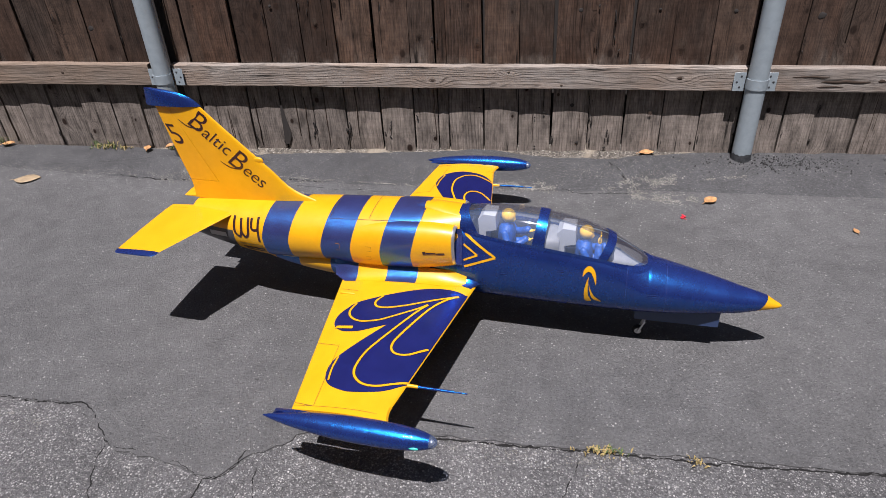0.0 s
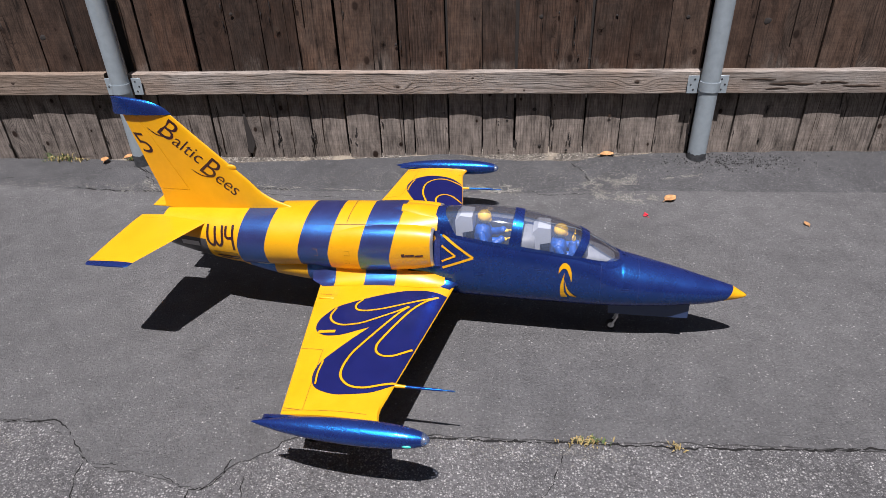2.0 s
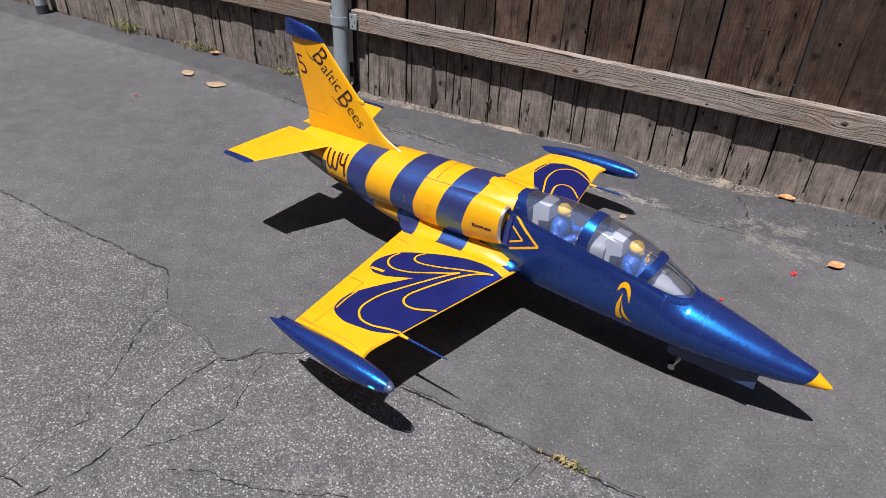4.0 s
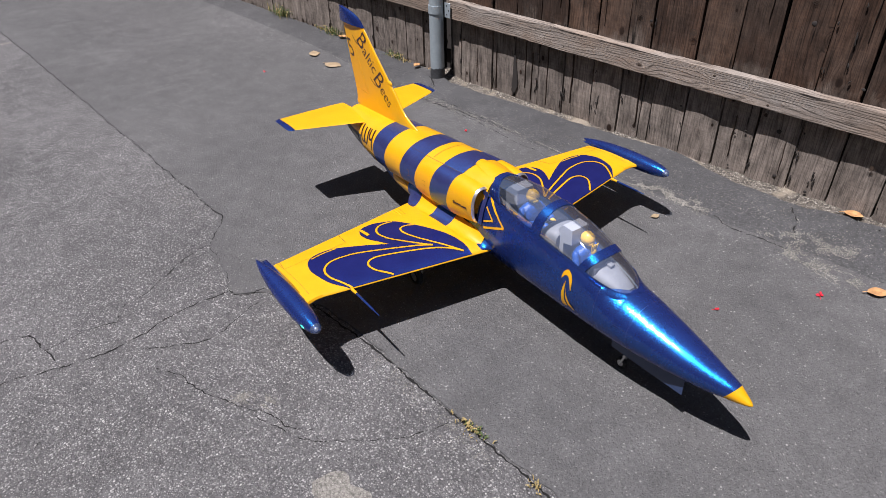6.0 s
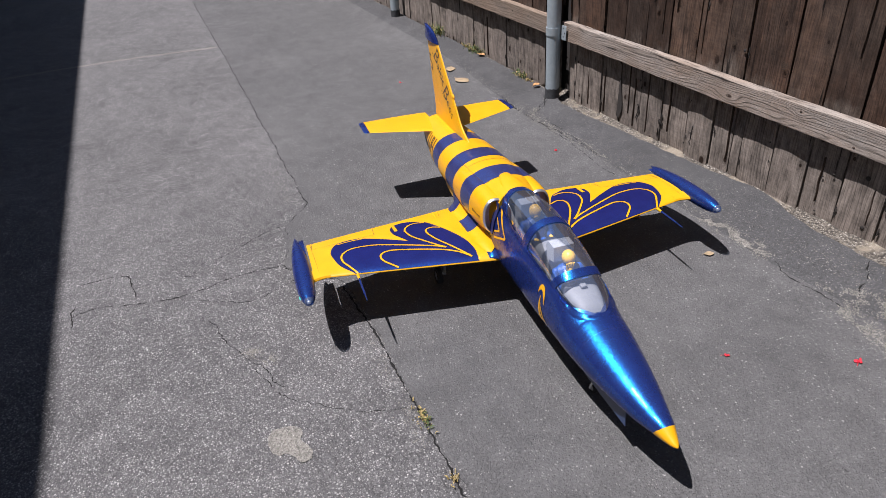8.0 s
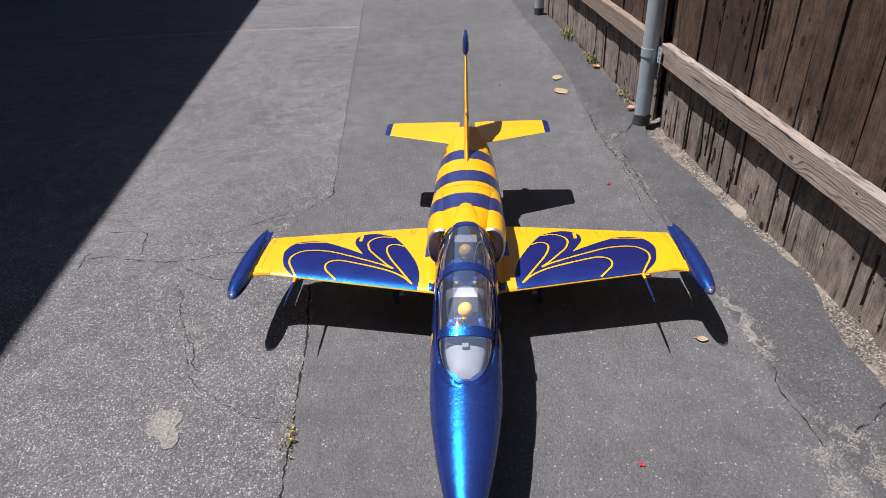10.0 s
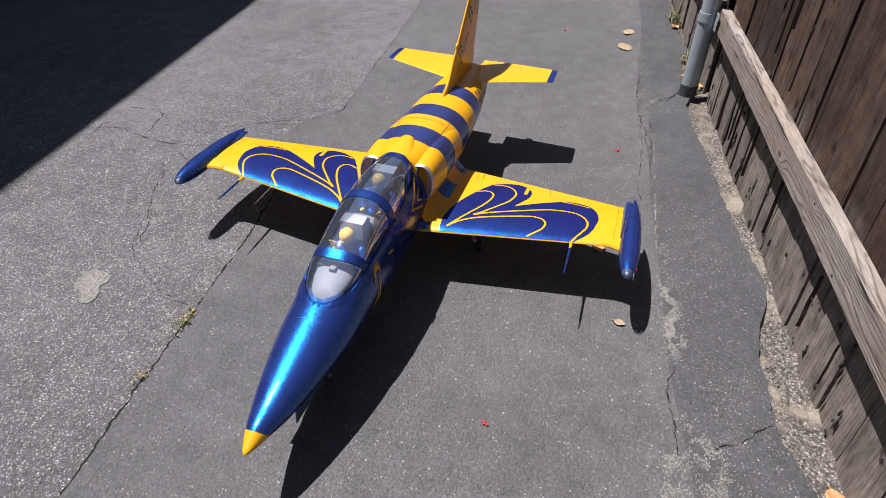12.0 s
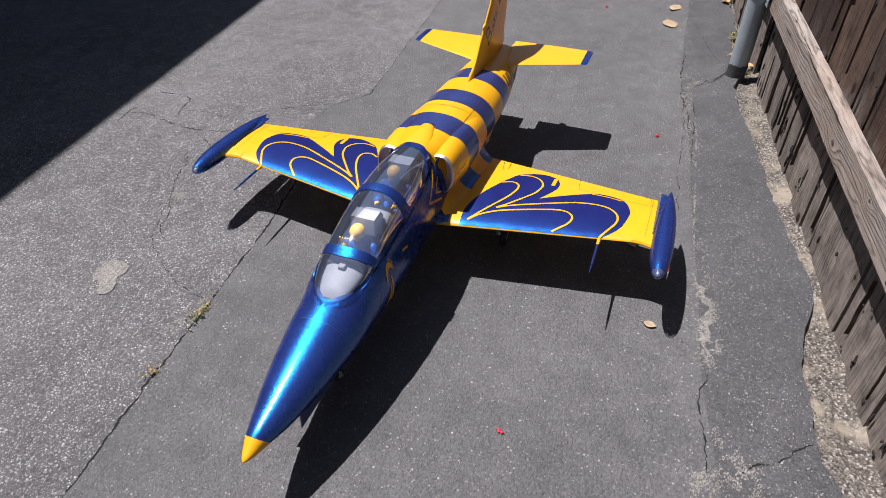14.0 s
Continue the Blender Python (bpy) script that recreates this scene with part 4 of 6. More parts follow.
# front body: u, half width, mid height, top, bottom
FRONT = [(0.02, .080, .20, .345, .112), (0.13, .086, .20, .336, .108), (0.25, .087, .196, .318, .104), (0.40, .086, .190, .288, .100), (0.54, .083, .182, .262, .099), (0.61, .079, .176, .246, .100), (0.68, .070, .169, .228, .103), (0.75, .058, .162, .209, .108), (0.82, .043, .154, .189, .115), (0.87, .029, .148, .173, .121), (0.90, .0195, .145, .162, .127), (0.92, .012, .143, .153, .133), (0.932, .006, .142, .147, .137), (0.937, .001, .1415, .1425, .1405)]
SILL = [(0.09, .046, .326), (0.13, .054, .314), (0.22, .0665, .302), (0.30, .0690, .292), (0.40, .068, .279), (0.47, .0645, .268), (0.52, .0595, .260), (0.55, .052, .2545), (0.572, .042, .2505), (0.586, .031, .2482), (0.595, .018, .2464), (0.60, .003, .2455)]
GLASS_TOP = [(0.09, .364), (0.15, .372), (0.22, .376), (0.30, .371), (0.36, .361), (0.42, .346), (0.47, .327), (0.51, .305), (0.55, .279), (0.58, .259), (0.60, .246)]
HALF = 20


def hull_side(u, t):
    """Right half of the front hull from the keel (t=0) through the widest point (0.5) to the top or sill (1)."""
    hw, zm, top, bot = curve_through(FRONT, u)
    if t <= 0.5:
        a = math.pi / 2 * (1 - t * 2)
        return hw * abs(math.cos(a)) ** 0.85, zm - (zm - bot) * math.sin(a)
    a = math.pi / 2 * (t * 2 - 1)
    if 0.09 <= u <= 0.60:
        s, zs = curve_through(SILL, u)
        k = min(1, max(0, (0.61 - u) / 0.06))
        s2 = s + 0.004
        e = radians(66) / (math.pi / 2)
        v1 = s2 + (hw - s2) * (math.cos(a * e) - math.cos(radians(66))) / (1 - math.cos(radians(66)))
        z1 = zm + (zs - zm) * math.sin(a * e) / math.sin(radians(66))
        v2, z2 = hw * math.cos(a), zm + (top - zm) * math.sin(a)
        # near the tip of the windscreen the hull closes over
        return v1 * k + v2 * (1 - k), z1 * k + z2 * (1 - k)
    return hw * math.cos(a), zm + (top - zm) * math.sin(a)


def front_ring(u):
    pts = []
    right = [hull_side(u, i / HALF) for i in range(HALF + 1)]
    tilt = 0.62 * max(0, 1 - abs(u - 0.886) / 0.045)
    zmid = curve_through(FRONT, u)[1]

    def bent(v, z):
        return (u + tilt * (z - zmid), v, z)
    for v, z in right:
        pts.append(bent(-v, z))
    v1, z1 = right[-1]
    open_pit = 0.125 < u < 0.592
    floor = 0.192
    for k in range(1, 8):
        f = k / 8
        if open_pit:
            vv = v1 * (1 - 2 * min(1, max(0, (f - 0.25) / 0.5))) if 0.25 <= f <= 0.75 else (v1 if f < 0.5 else -v1)
            zz = floor if 0.25 <= f <= 0.75 else z1 - (z1 - floor) * (f / 0.25 if f < 0.5 else (1 - f) / 0.25)
            inset = 0.93
            pts.append((u, -vv * inset, zz))
        else:
            pts.append(bent(-v1 * (1 - 2 * f), z1))
    for v, z in reversed(right[1:]):
        pts.append(bent(v, z))
    return pts


us = sorted(set([0.02 + 0.017 * i for i in range(53)] + [0.5 + 0.004 * i for i in range(32)] + [0.1245, 0.1255, 0.5915, 0.5925, 0.598, 0.886, 0.905, 0.915, 0.925, 0.932, 0.935, 0.937]))
us = [u for u in us if u <= 0.937 and not 0.886 < u < 0.8865]
rings = [front_ring(u) for u in us]
bm = bmesh.new()
nring = len(rings[0])


def front_mat(i, j):
    if HALF <= j < HALF + 8 and 0.12 < us[i] < 0.592:
        return 2
    return 1 if us[i] >= 0.884 else 0


loft(bm, rings, True, False, True, front_mat)
bmesh.ops.remove_doubles(bm, verts=bm.verts, dist=0.00005)
bmesh.ops.recalc_face_normals(bm, faces=bm.faces)
front = part("front_fuselage", bm, [M_BLUE, M_YEL, M_PITS], jet, "metallic blue nose with a yellow tip", 50)

# rear body: u, half width, mid height, top, bottom
REAR = [(-0.725, .062, .279, .332, .224), (-0.68, .071, .276, .335, .212), (-0.60, .083, .272, .340, .192), (-0.50, .094, .268, .345, .176), (-0.40, .102, .266, .350, .176), (-0.30, .107, .266, .355, .184), (-0.20, .109, .267, .360, .192), (-0.10, .107, .269, .364, .196), (0.0, .098, .271, .366, .198), (0.06, .086, .273, .366, .198), (0.10, .072, .276, .366, .198), (0.13, .060, .28, .365, .2)]
# belly under the crease: u, half width, mid height, bottom
BELLY = [(-0.56, .020, .200, .186), (-0.50, .052, .198, .170), (-0.44, .070, .196, .157), (-0.38, .080, .194, .146), (-0.30, .086, .192, .134), (-0.20, .089, .190, .125), (-0.10, .089, .188, .119), (0.0, .088, .187, .116), (0.08, .086, .186, .113), (0.14, .082, .186, .110)]


def lean(u, z):
    """The painted bands lean forward a little towards the top."""
    k = min(1, max(0, (u + 0.55) / 0.1)) * min(1, max(0, (0.075 - u) / 0.06))
    return 0.26 * k * min(0.06, max(-0.04, z - 0.31))


def rear_point(u, a, grow=0.0):
    hw, zm, top, bot = curve_through(REAR, u)
    c, s = math.cos(a), math.sin(a)
    v = (hw + grow) * math.copysign(abs(c) ** 0.88, c)
    h = (top - zm if s > 0 else zm - bot) + grow
    z = zm + h * math.copysign(abs(s) ** 0.92, s)
    return (u + lean(u, z), v, z)


NR = 56
ust = stations(-0.725, 0.105, 0.025)
bm = bmesh.new()
loft(bm, [[rear_point(u, 2 * math.pi * k / NR) for k in range(NR)] for u in ust], True, False, True, lambda i, j: 2 if ust[i] < -0.585 and math.sin(2 * math.pi * j / NR) < 0.15 else paint_at((ust[i] + ust[i + 1]) / 2))
# inner wall of the tail pipe
loft(bm, [[(u, 0.9 * r[1], 0.279 + (r[2] - 0.279) * 0.9) for r in (rear_point(-0.725, 2 * math.pi * k / NR) for k in range(NR))] for u in (-0.725, -0.60)], True, False, True, lambda i, j: 2)
bmesh.ops.recalc_face_normals(bm, faces=bm.faces)
rear = part("rear_fuselage", bm, [M_YEL, M_STRIPE, M_DARK], jet, "yellow body with metallic blue bands and dark tail pipe")

ub = stations(-0.56, 0.14, 0.025)
bm = bmesh.new()
rows = []
for u in ub:
    hw, zm, bot = curve_through(BELLY, u)
    rows.append([(u, hw * math.copysign(abs(math.cos(2 * math.pi * k / 36)) ** 0.8, math.cos(2 * math.pi * k / 36)), zm + (0.045 if math.sin(2 * math.pi * k / 36) > 0 else zm - bot) * math.sin(2 * math.pi * k / 36)) for k in range(36)])
loft(bm, rows, True, True, True, lambda i, j: paint_at((ub[i] + ub[i + 1]) / 2) if ub[i] < 0.10 else 2)
bmesh.ops.recalc_face_normals(bm, faces=bm.faces)
part("belly", bm, [M_YEL, M_STRIPE, M_BLUE], jet, "yellow and blue banded lower body")

# air intakes: u, centre v, half width, centre z, half height
DUCT = [(-0.30, .052, .040, .262, .055), (-0.20, .060, .047, .267, .066), (-0.10, .064, .0485, .273, .071), (0.0, .067, .0465, .279, .069), (0.06, .0690, .0420, .283, .063), (0.092, .0695, .0385, .285, .0575), (0.100, .0695, .0370, .285, .0555)]


def duct_ring(u, side, shrink=0.0, slant=0.0):
    cv, hw, cz, hh = curve_through(DUCT, u)
    pts = []
    for k in range(40):
        a = 2 * math.pi * k / 40
        c, s = math.cos(a), math.sin(a)
        v = cv + (hw - shrink) * math.copysign(abs(c) ** 0.88, c)
        z = cz + (hh - shrink) * math.copysign(abs(s) ** 0.88, s)
        pts.append((u + lean(u, z) + slant * c, side * v, z))
    return pts


def side_point(u, z, side, lift):
    """A point on the flank of the body at that height."""
    if u > 0.10:
        best = None
        for i in range(0, 81):
            v, zz = hull_side(u, i / 80)
            if best is None or abs(zz - z) < best[0]:
                best = (abs(zz - z), v)
        return (u, side * (best[1] + lift), z)
    vals = []
    for i in range(-60, 61):
        p = rear_point(u, math.pi / 2 * i / 60)
        vals.append((abs(p[2] - z), p[1]))
    v = min(vals)[1]
    if u > -0.28:
        cv, hw, cz, hh = curve_through(DUCT, u)
        if abs(z - cz) < hh * 0.97:
            v = max(v, cv + hw * (1 - (abs(z - cz) / hh) ** 2.5) ** 0.4)
    return (u, side * (v + lift), z)


for side in (-1, 1):
    bm = bmesh.new()
    ud = [u for u in stations(-0.30, 0.0945, 0.025)]
    loft(bm, [duct_ring(u, side) for u in ud], True, True, False, lambda i, j: paint_at((ud[i] + ud[i + 1]) / 2))
    bmesh.ops.recalc_face_normals(bm, faces=bm.faces)
    duct = part("air_intake", bm, [M_YEL, M_STRIPE], jet)
    bm = bmesh.new()
    loft(bm, [duct_ring(0.0925, side, -0.0004), duct_ring(0.0975, side, 0.0002), duct_ring(0.0997, side, 0.0014), duct_ring(0.1000, side, 0.0030), duct_ring(0.096, side, 0.0048)], True)
    bmesh.ops.recalc_face_normals(bm, faces=bm.faces)
    part("lip", bm, M_SILVER, duct, "bare metal intake lip")
    bm = bmesh.new()
    loft(bm, [duct_ring(u, side, s) for u, s in ((0.096, 0.0046), (0.088, 0.0050), (0.078, 0.0066), (0.075, 0.012), (0.073, 0.03))], True, False, True)
    part("duct", bm, M_DUCT, duct, "dull metallic intake duct")
    bm = bmesh.new()
    rows = []
    for i in range(13):
        z = 0.236 + 0.098 * i / 12
        v = max(side_point(0.102, z, 1, 0.0)[1], 0.060) + 0.004
        rows.append([(0.092, side * v, z), (0.114, side * v, z), (0.114, side * (v + 0.0016), z), (0.092, side * (v + 0.0016), z)])
    loft(bm, rows, True, True, True)
    bmesh.ops.recalc_face_normals(bm, faces=bm.faces)
    part("splitter_plate", bm, M_STRIPE, duct, "blue splitter plate")

# raised spine hump behind the canopy
bm = bmesh.new()
loft(bm, [[(u, r * math.cos(a), z + 0.018 * k * math.sin(a)) for a in [math.pi * j / 14 for j in range(15)]] for u, r, z, k in ((-0.03, 0.004, .362, .2), (-0.02, .012, .361, .5), (0.0, .020, .360, .75), (0.04, .032, .357, .90), (0.08, .039, .352, .85), (0.104, .042, .349, .85))], False, mat=lambda i, j: 0 if i > 1 else 1)
part("spine_hump", bm, [M_YEL, M_STRIPE], jet)

# ---- canopy ----
def dome(u, f, grow=0.0):
    """Canopy skin; f from 0 (right sill) to 1 (left sill)."""
    s, zs = curve_through(SILL, u)
    top = curve_through(GLASS_TOP, u)[0]
    a = math.pi * f
    c = math.cos(a)
    return (u, -(s + grow) * math.copysign(abs(c) ** 0.9, c), zs + (top - zs + grow) * math.sin(a) ** 0.92)


canopy = tagged(new("canopy"), "clear canopy")
canopy.parent = jet
ND = 28


def dome_strip(top, foot, f0, f1, grow, nu, nf):
    """Part of the skin between two arches, each at one u on the crown and another at the sills."""
    rows = []
    for i in range(nu + 1):
        row = []
        for j in range(nf + 1):
            f = f0 + (f1 - f0) * j / nf
            k = math.sin(math.pi * f)
            lo, hi = foot[0] + (top[0] - foot[0]) * k, foot[1] + (top[1] - foot[1]) * k
            row.append(dome(lo + (hi - lo) * i / nu, f, grow))
        rows.append(row)
    return rows


for nm, a, b in (("rear_glass", (.115, .318), (.155, .303)), ("front_glass", (.332, .498), (.324, .473)), ("windscreen", (.506, .597), (.481, .597))):
    bm = bmesh.new()
    loft(bm, dome_strip(a, b, 0, 1, -0.0008, 14, ND), False)
    g = part(nm, bm, M_CANOPY, canopy, "clear reflective plastic glazing")
    g.visible_shadow = False
for nm, a, b in (("rear_arch", (.098, .122), (.098, .161)), ("middle_arch", (.312, .337), (.297, .330)), ("front_arch", (.492, .512), (.466, .488))):
    bm = bmesh.new()
    outer, inner = dome_strip(a, b, 0, 1, 0.0018, 4, ND), dome_strip(a, b, 0, 1, -0.0030, 4, ND)
    loft(bm, outer, False)
    loft(bm, inner, False)
    loft(bm, [outer[0], inner[0]], False)
    loft(bm, [outer[-1], inner[-1]], False)
    part(nm, bm, M_BLUE, canopy, "metallic blue arch")


def hull_top(u, v):
    """Height of the front hull over a plan point near the sills."""
    lo, hi = 0.5, 1.0
    for _ in range(24):
        m = (lo + hi) / 2
        if hull_side(u, m)[0] > abs(v):
            lo = m
        else:
            hi = m
    return hull_side(u, lo)[1]


for side in (-1, 1):
    bm = bmesh.new()
    rows = []
    for i in range(81):
        u = 0.10 + 0.4999 * (1 - (1 - i / 80) ** 2)
        f = 0.042 if side < 0 else 0.958
        s, zs = curve_through(SILL, u)
        s1 = curve_through(SILL, u - 0.001)[0]
        d = Vector((s1 - s, 0.001)).normalized() if u < 0.5995 else Vector((1, 0))
        ahead = min(1.0, max(0.0, (u - 0.48) / 0.10))
        wide = 0.004 + 0.010 * ahead
        u2, v2 = u + d.x * wide, max(0.0, s + d.y * wide)
        v2 = min(v2, hull_side(u2, 0.5)[0])
        z2 = hull_top(u2, v2) + 0.0012
        a, b = dome(u, f, 0.0012), dome(u, 0.0 if side < 0 else 1.0, 0.0022)
        mid = ((b[0] + u2) / 2, (b[1] + side * v2) / 2, max((b[2] + z2) / 2, hull_top((b[0] + u2) / 2, (abs(b[1]) + v2) / 2)) + 0.0022)
        rows.append([a, b, mid, (u2, side * v2, z2 - 0.0022)])
    loft(bm, rows, False)
    bmesh.ops.recalc_face_normals(bm, faces=bm.faces)
    part("sill_frame", bm, M_BLUE, canopy, "metallic blue sill frame", 60)

# ---- cockpit fittings ----
bm = bmesh.new()
rows = []
for i in range(9):
    u = 0.508 + (0.588 - 0.508) * i / 8
    s, zs = curve_through(SILL, u)
    k = math.sin(math.pi * (0.5 + 0.5 * i / 8)) ** 0.5
    rows.append([(u - 0.006, -s * 0.76 * math.cos(math.pi * j / 14), zs - 0.006 + 0.023 * k * math.sin(math.pi * j / 14)) for j in range(15)])
loft(bm, rows, False)
cover = part("dash_cover", bm, M_HOOD, jet, "pale grey moulded instrument cover")
bm = bmesh.new()
box(bm, (0.504, -0.008, 0.275), (0.524, 0.008, 0.284), 0.002)
part("gunsight", bm, M_HOOD, cover)


def seat(u, z, rest):
    bm = bmesh.new()
    prof = [(-0.020, -0.06), (-0.026, rest - 0.016), (-0.012, rest), (0.021, rest - 0.003), (0.023, rest - 0.045), (-0.006, rest - 0.052), (-0.004, -0.06)]
    w = 0.029
    loft(bm, [[(u + a, v, z + h) for a, h in prof] for v in (-w, -w + 0.005, w - 0.005, w)], True, True, True)
    box(bm, (u - 0.005, -0.026, z - 0.03), (u + 0.05, 0.026, z - 0.012), 0.004)
    bmesh.ops.recalc_face_normals(bm, faces=bm.faces)
    part("pilot_seat", bm, M_GREYPAINT, jet, "pale grey moulded seat", 25)
    bm = bmesh.new()
    for s in (-1, 1):
        box(bm, (u - 0.01, s * 0.046 - 0.005, 0.195), (u + 0.09, s * 0.046 + 0.005, 0.235), 0.002)
    part("side_console", bm, M_HOOD, jet)


seat(0.176, 0.262, 0.101)
seat(0.386, 0.230, 0.108)
bm = bmesh.new()
rows = []
for u, wide, top in ((0.312, 0.046, 0.300), (0.318, 0.050, 0.312), (0.345, 0.049, 0.318), (0.362, 0.045, 0.316), (0.367, 0.043, 0.310)):
    arch = [(u, -wide * math.cos(math.pi * q / 12), 0.286 + (top - 0.286) * math.sin(math.pi * q / 12) ** 0.55) for q in range(13)]
    rows.append([(u, -wide, 0.235)] + arch + [(u, wide, 0.235)])
loft(bm, rows, True, True, True)
bmesh.ops.recalc_face_normals(bm, faces=bm.faces)
part("rear_dash", bm, M_HOOD, jet, "pale grey instrument hood between the seats")
bm = bmesh.new()
box(bm, (0.485, -0.046, 0.20), (0.508, 0.046, 0.280), 0.004)
part("front_dash", bm, M_DARK, jet)

# ---- wings ----
def wing_chord(v):
    t = (v - 0.12) / 0.50
    return 0.145 - 0.0795 * t, -0.231 + 0.089 * t


def wing_skin(u, v, upper=True):
    v = abs(v)
    le, te = wing_chord(v)
    c = le - te
    x = min(1, max(0, (le - u) / c))
    yt = 5 * 0.085 * c * (0.2969 * math.sqrt(x) - 0.126 * x - 0.3516 * x * x + 0.2843 * x**3 - 0.1015 * x**4)
    camber = 0.055 * c * x * (1 - x)
    zc = 0.1655 + 0.019 * (v - 0.1) / 0.5
    return zc + camber + (yt if upper else -yt * 0.85)


def wing_section(v, side, x0=0.0, x1=1.0):
    le, te = wing_chord(v)
    c = le - te
    n = 22
    xs = [x0 + (x1 - x0) * (1 - math.cos(math.pi * i / n)) / 2 for i in range(n + 1)]
    up = [(le - x * c, side * v, wing_skin(le - x * c, v)) for x in xs]
    lo = [(le - x * c, side * v, wing_skin(le - x * c, v, False)) for x in reversed(xs[1:-1])]
    return up + lo


OUT = [(0.121, 0.139), (0.09, 0.137), (0.049, 0.143), (0.009, 0.155), (-0.066, 0.188), (-0.138, 0.227), (-0.159, 0.256), (-0.171, 0.283), (-0.172, 0.311), (-0.161, 0.336), (-0.136, 0.351), (-0.11, 0.352), (-0.083, 0.345), (-0.027, 0.315)]
OUT2 = [(-0.027, 0.315), (-0.069, 0.381), (-0.104, 0.443), (-0.113, 0.474), (-0.111, 0.506), (-0.1, 0.532), (-0.082, 0.547), (-0.057, 0.556), (-0.029, 0.559), (0.025, 0.548), (0.052, 0.534), (0.069, 0.519), (0.0855, 0.503)]
STROKES = [
    [(0.12, 0.157), (0.089, 0.177), (0.018, 0.219), (-0.018, 0.236), (-0.052, 0.246), (-0.076, 0.245), (-0.088, 0.235), (-0.090, 0.218), (-0.078, 0.196)],
    [(0.052, 0.216), (0.025, 0.243), (-0.041, 0.292), (-0.072, 0.305), (-0.102, 0.309), (-0.126, 0.300), (-0.142, 0.283), (-0.147, 0.262), (-0.141, 0.234)],
    [(0.053, 0.217), (0.029, 0.257), (-0.023, 0.372), (-0.043, 0.424), (-0.049, 0.472), (-0.043, 0.502), (-0.025, 0.523), (-0.003, 0.532), (0.023, 0.530), (0.047, 0.519), (0.084, 0.499)],
    [(0.12, 0.157), (0.087, 0.190), (0.056, 0.244), (0.016, 0.357), (0.011, 0.393), (0.020, 0.412), (0.036, 0.419), (0.058, 0.414), (0.077, 0.399), (0.098, 0.379)],
    [(-0.158, 0.337), (-0.112, 0.3355)],
    [(-0.104, 0.449), (-0.103, 0.489), (-0.095, 0.530)],
]
TANK = [(-0.194, .0012), (-0.180, .0050), (-0.155, .0105), (-0.12, .0165), (-0.07, .0225), (-0.01, .0265), (0.05, .0278), (0.10, .0268), (0.14, .0235), (0.165, .0190), (0.180, .0145)]

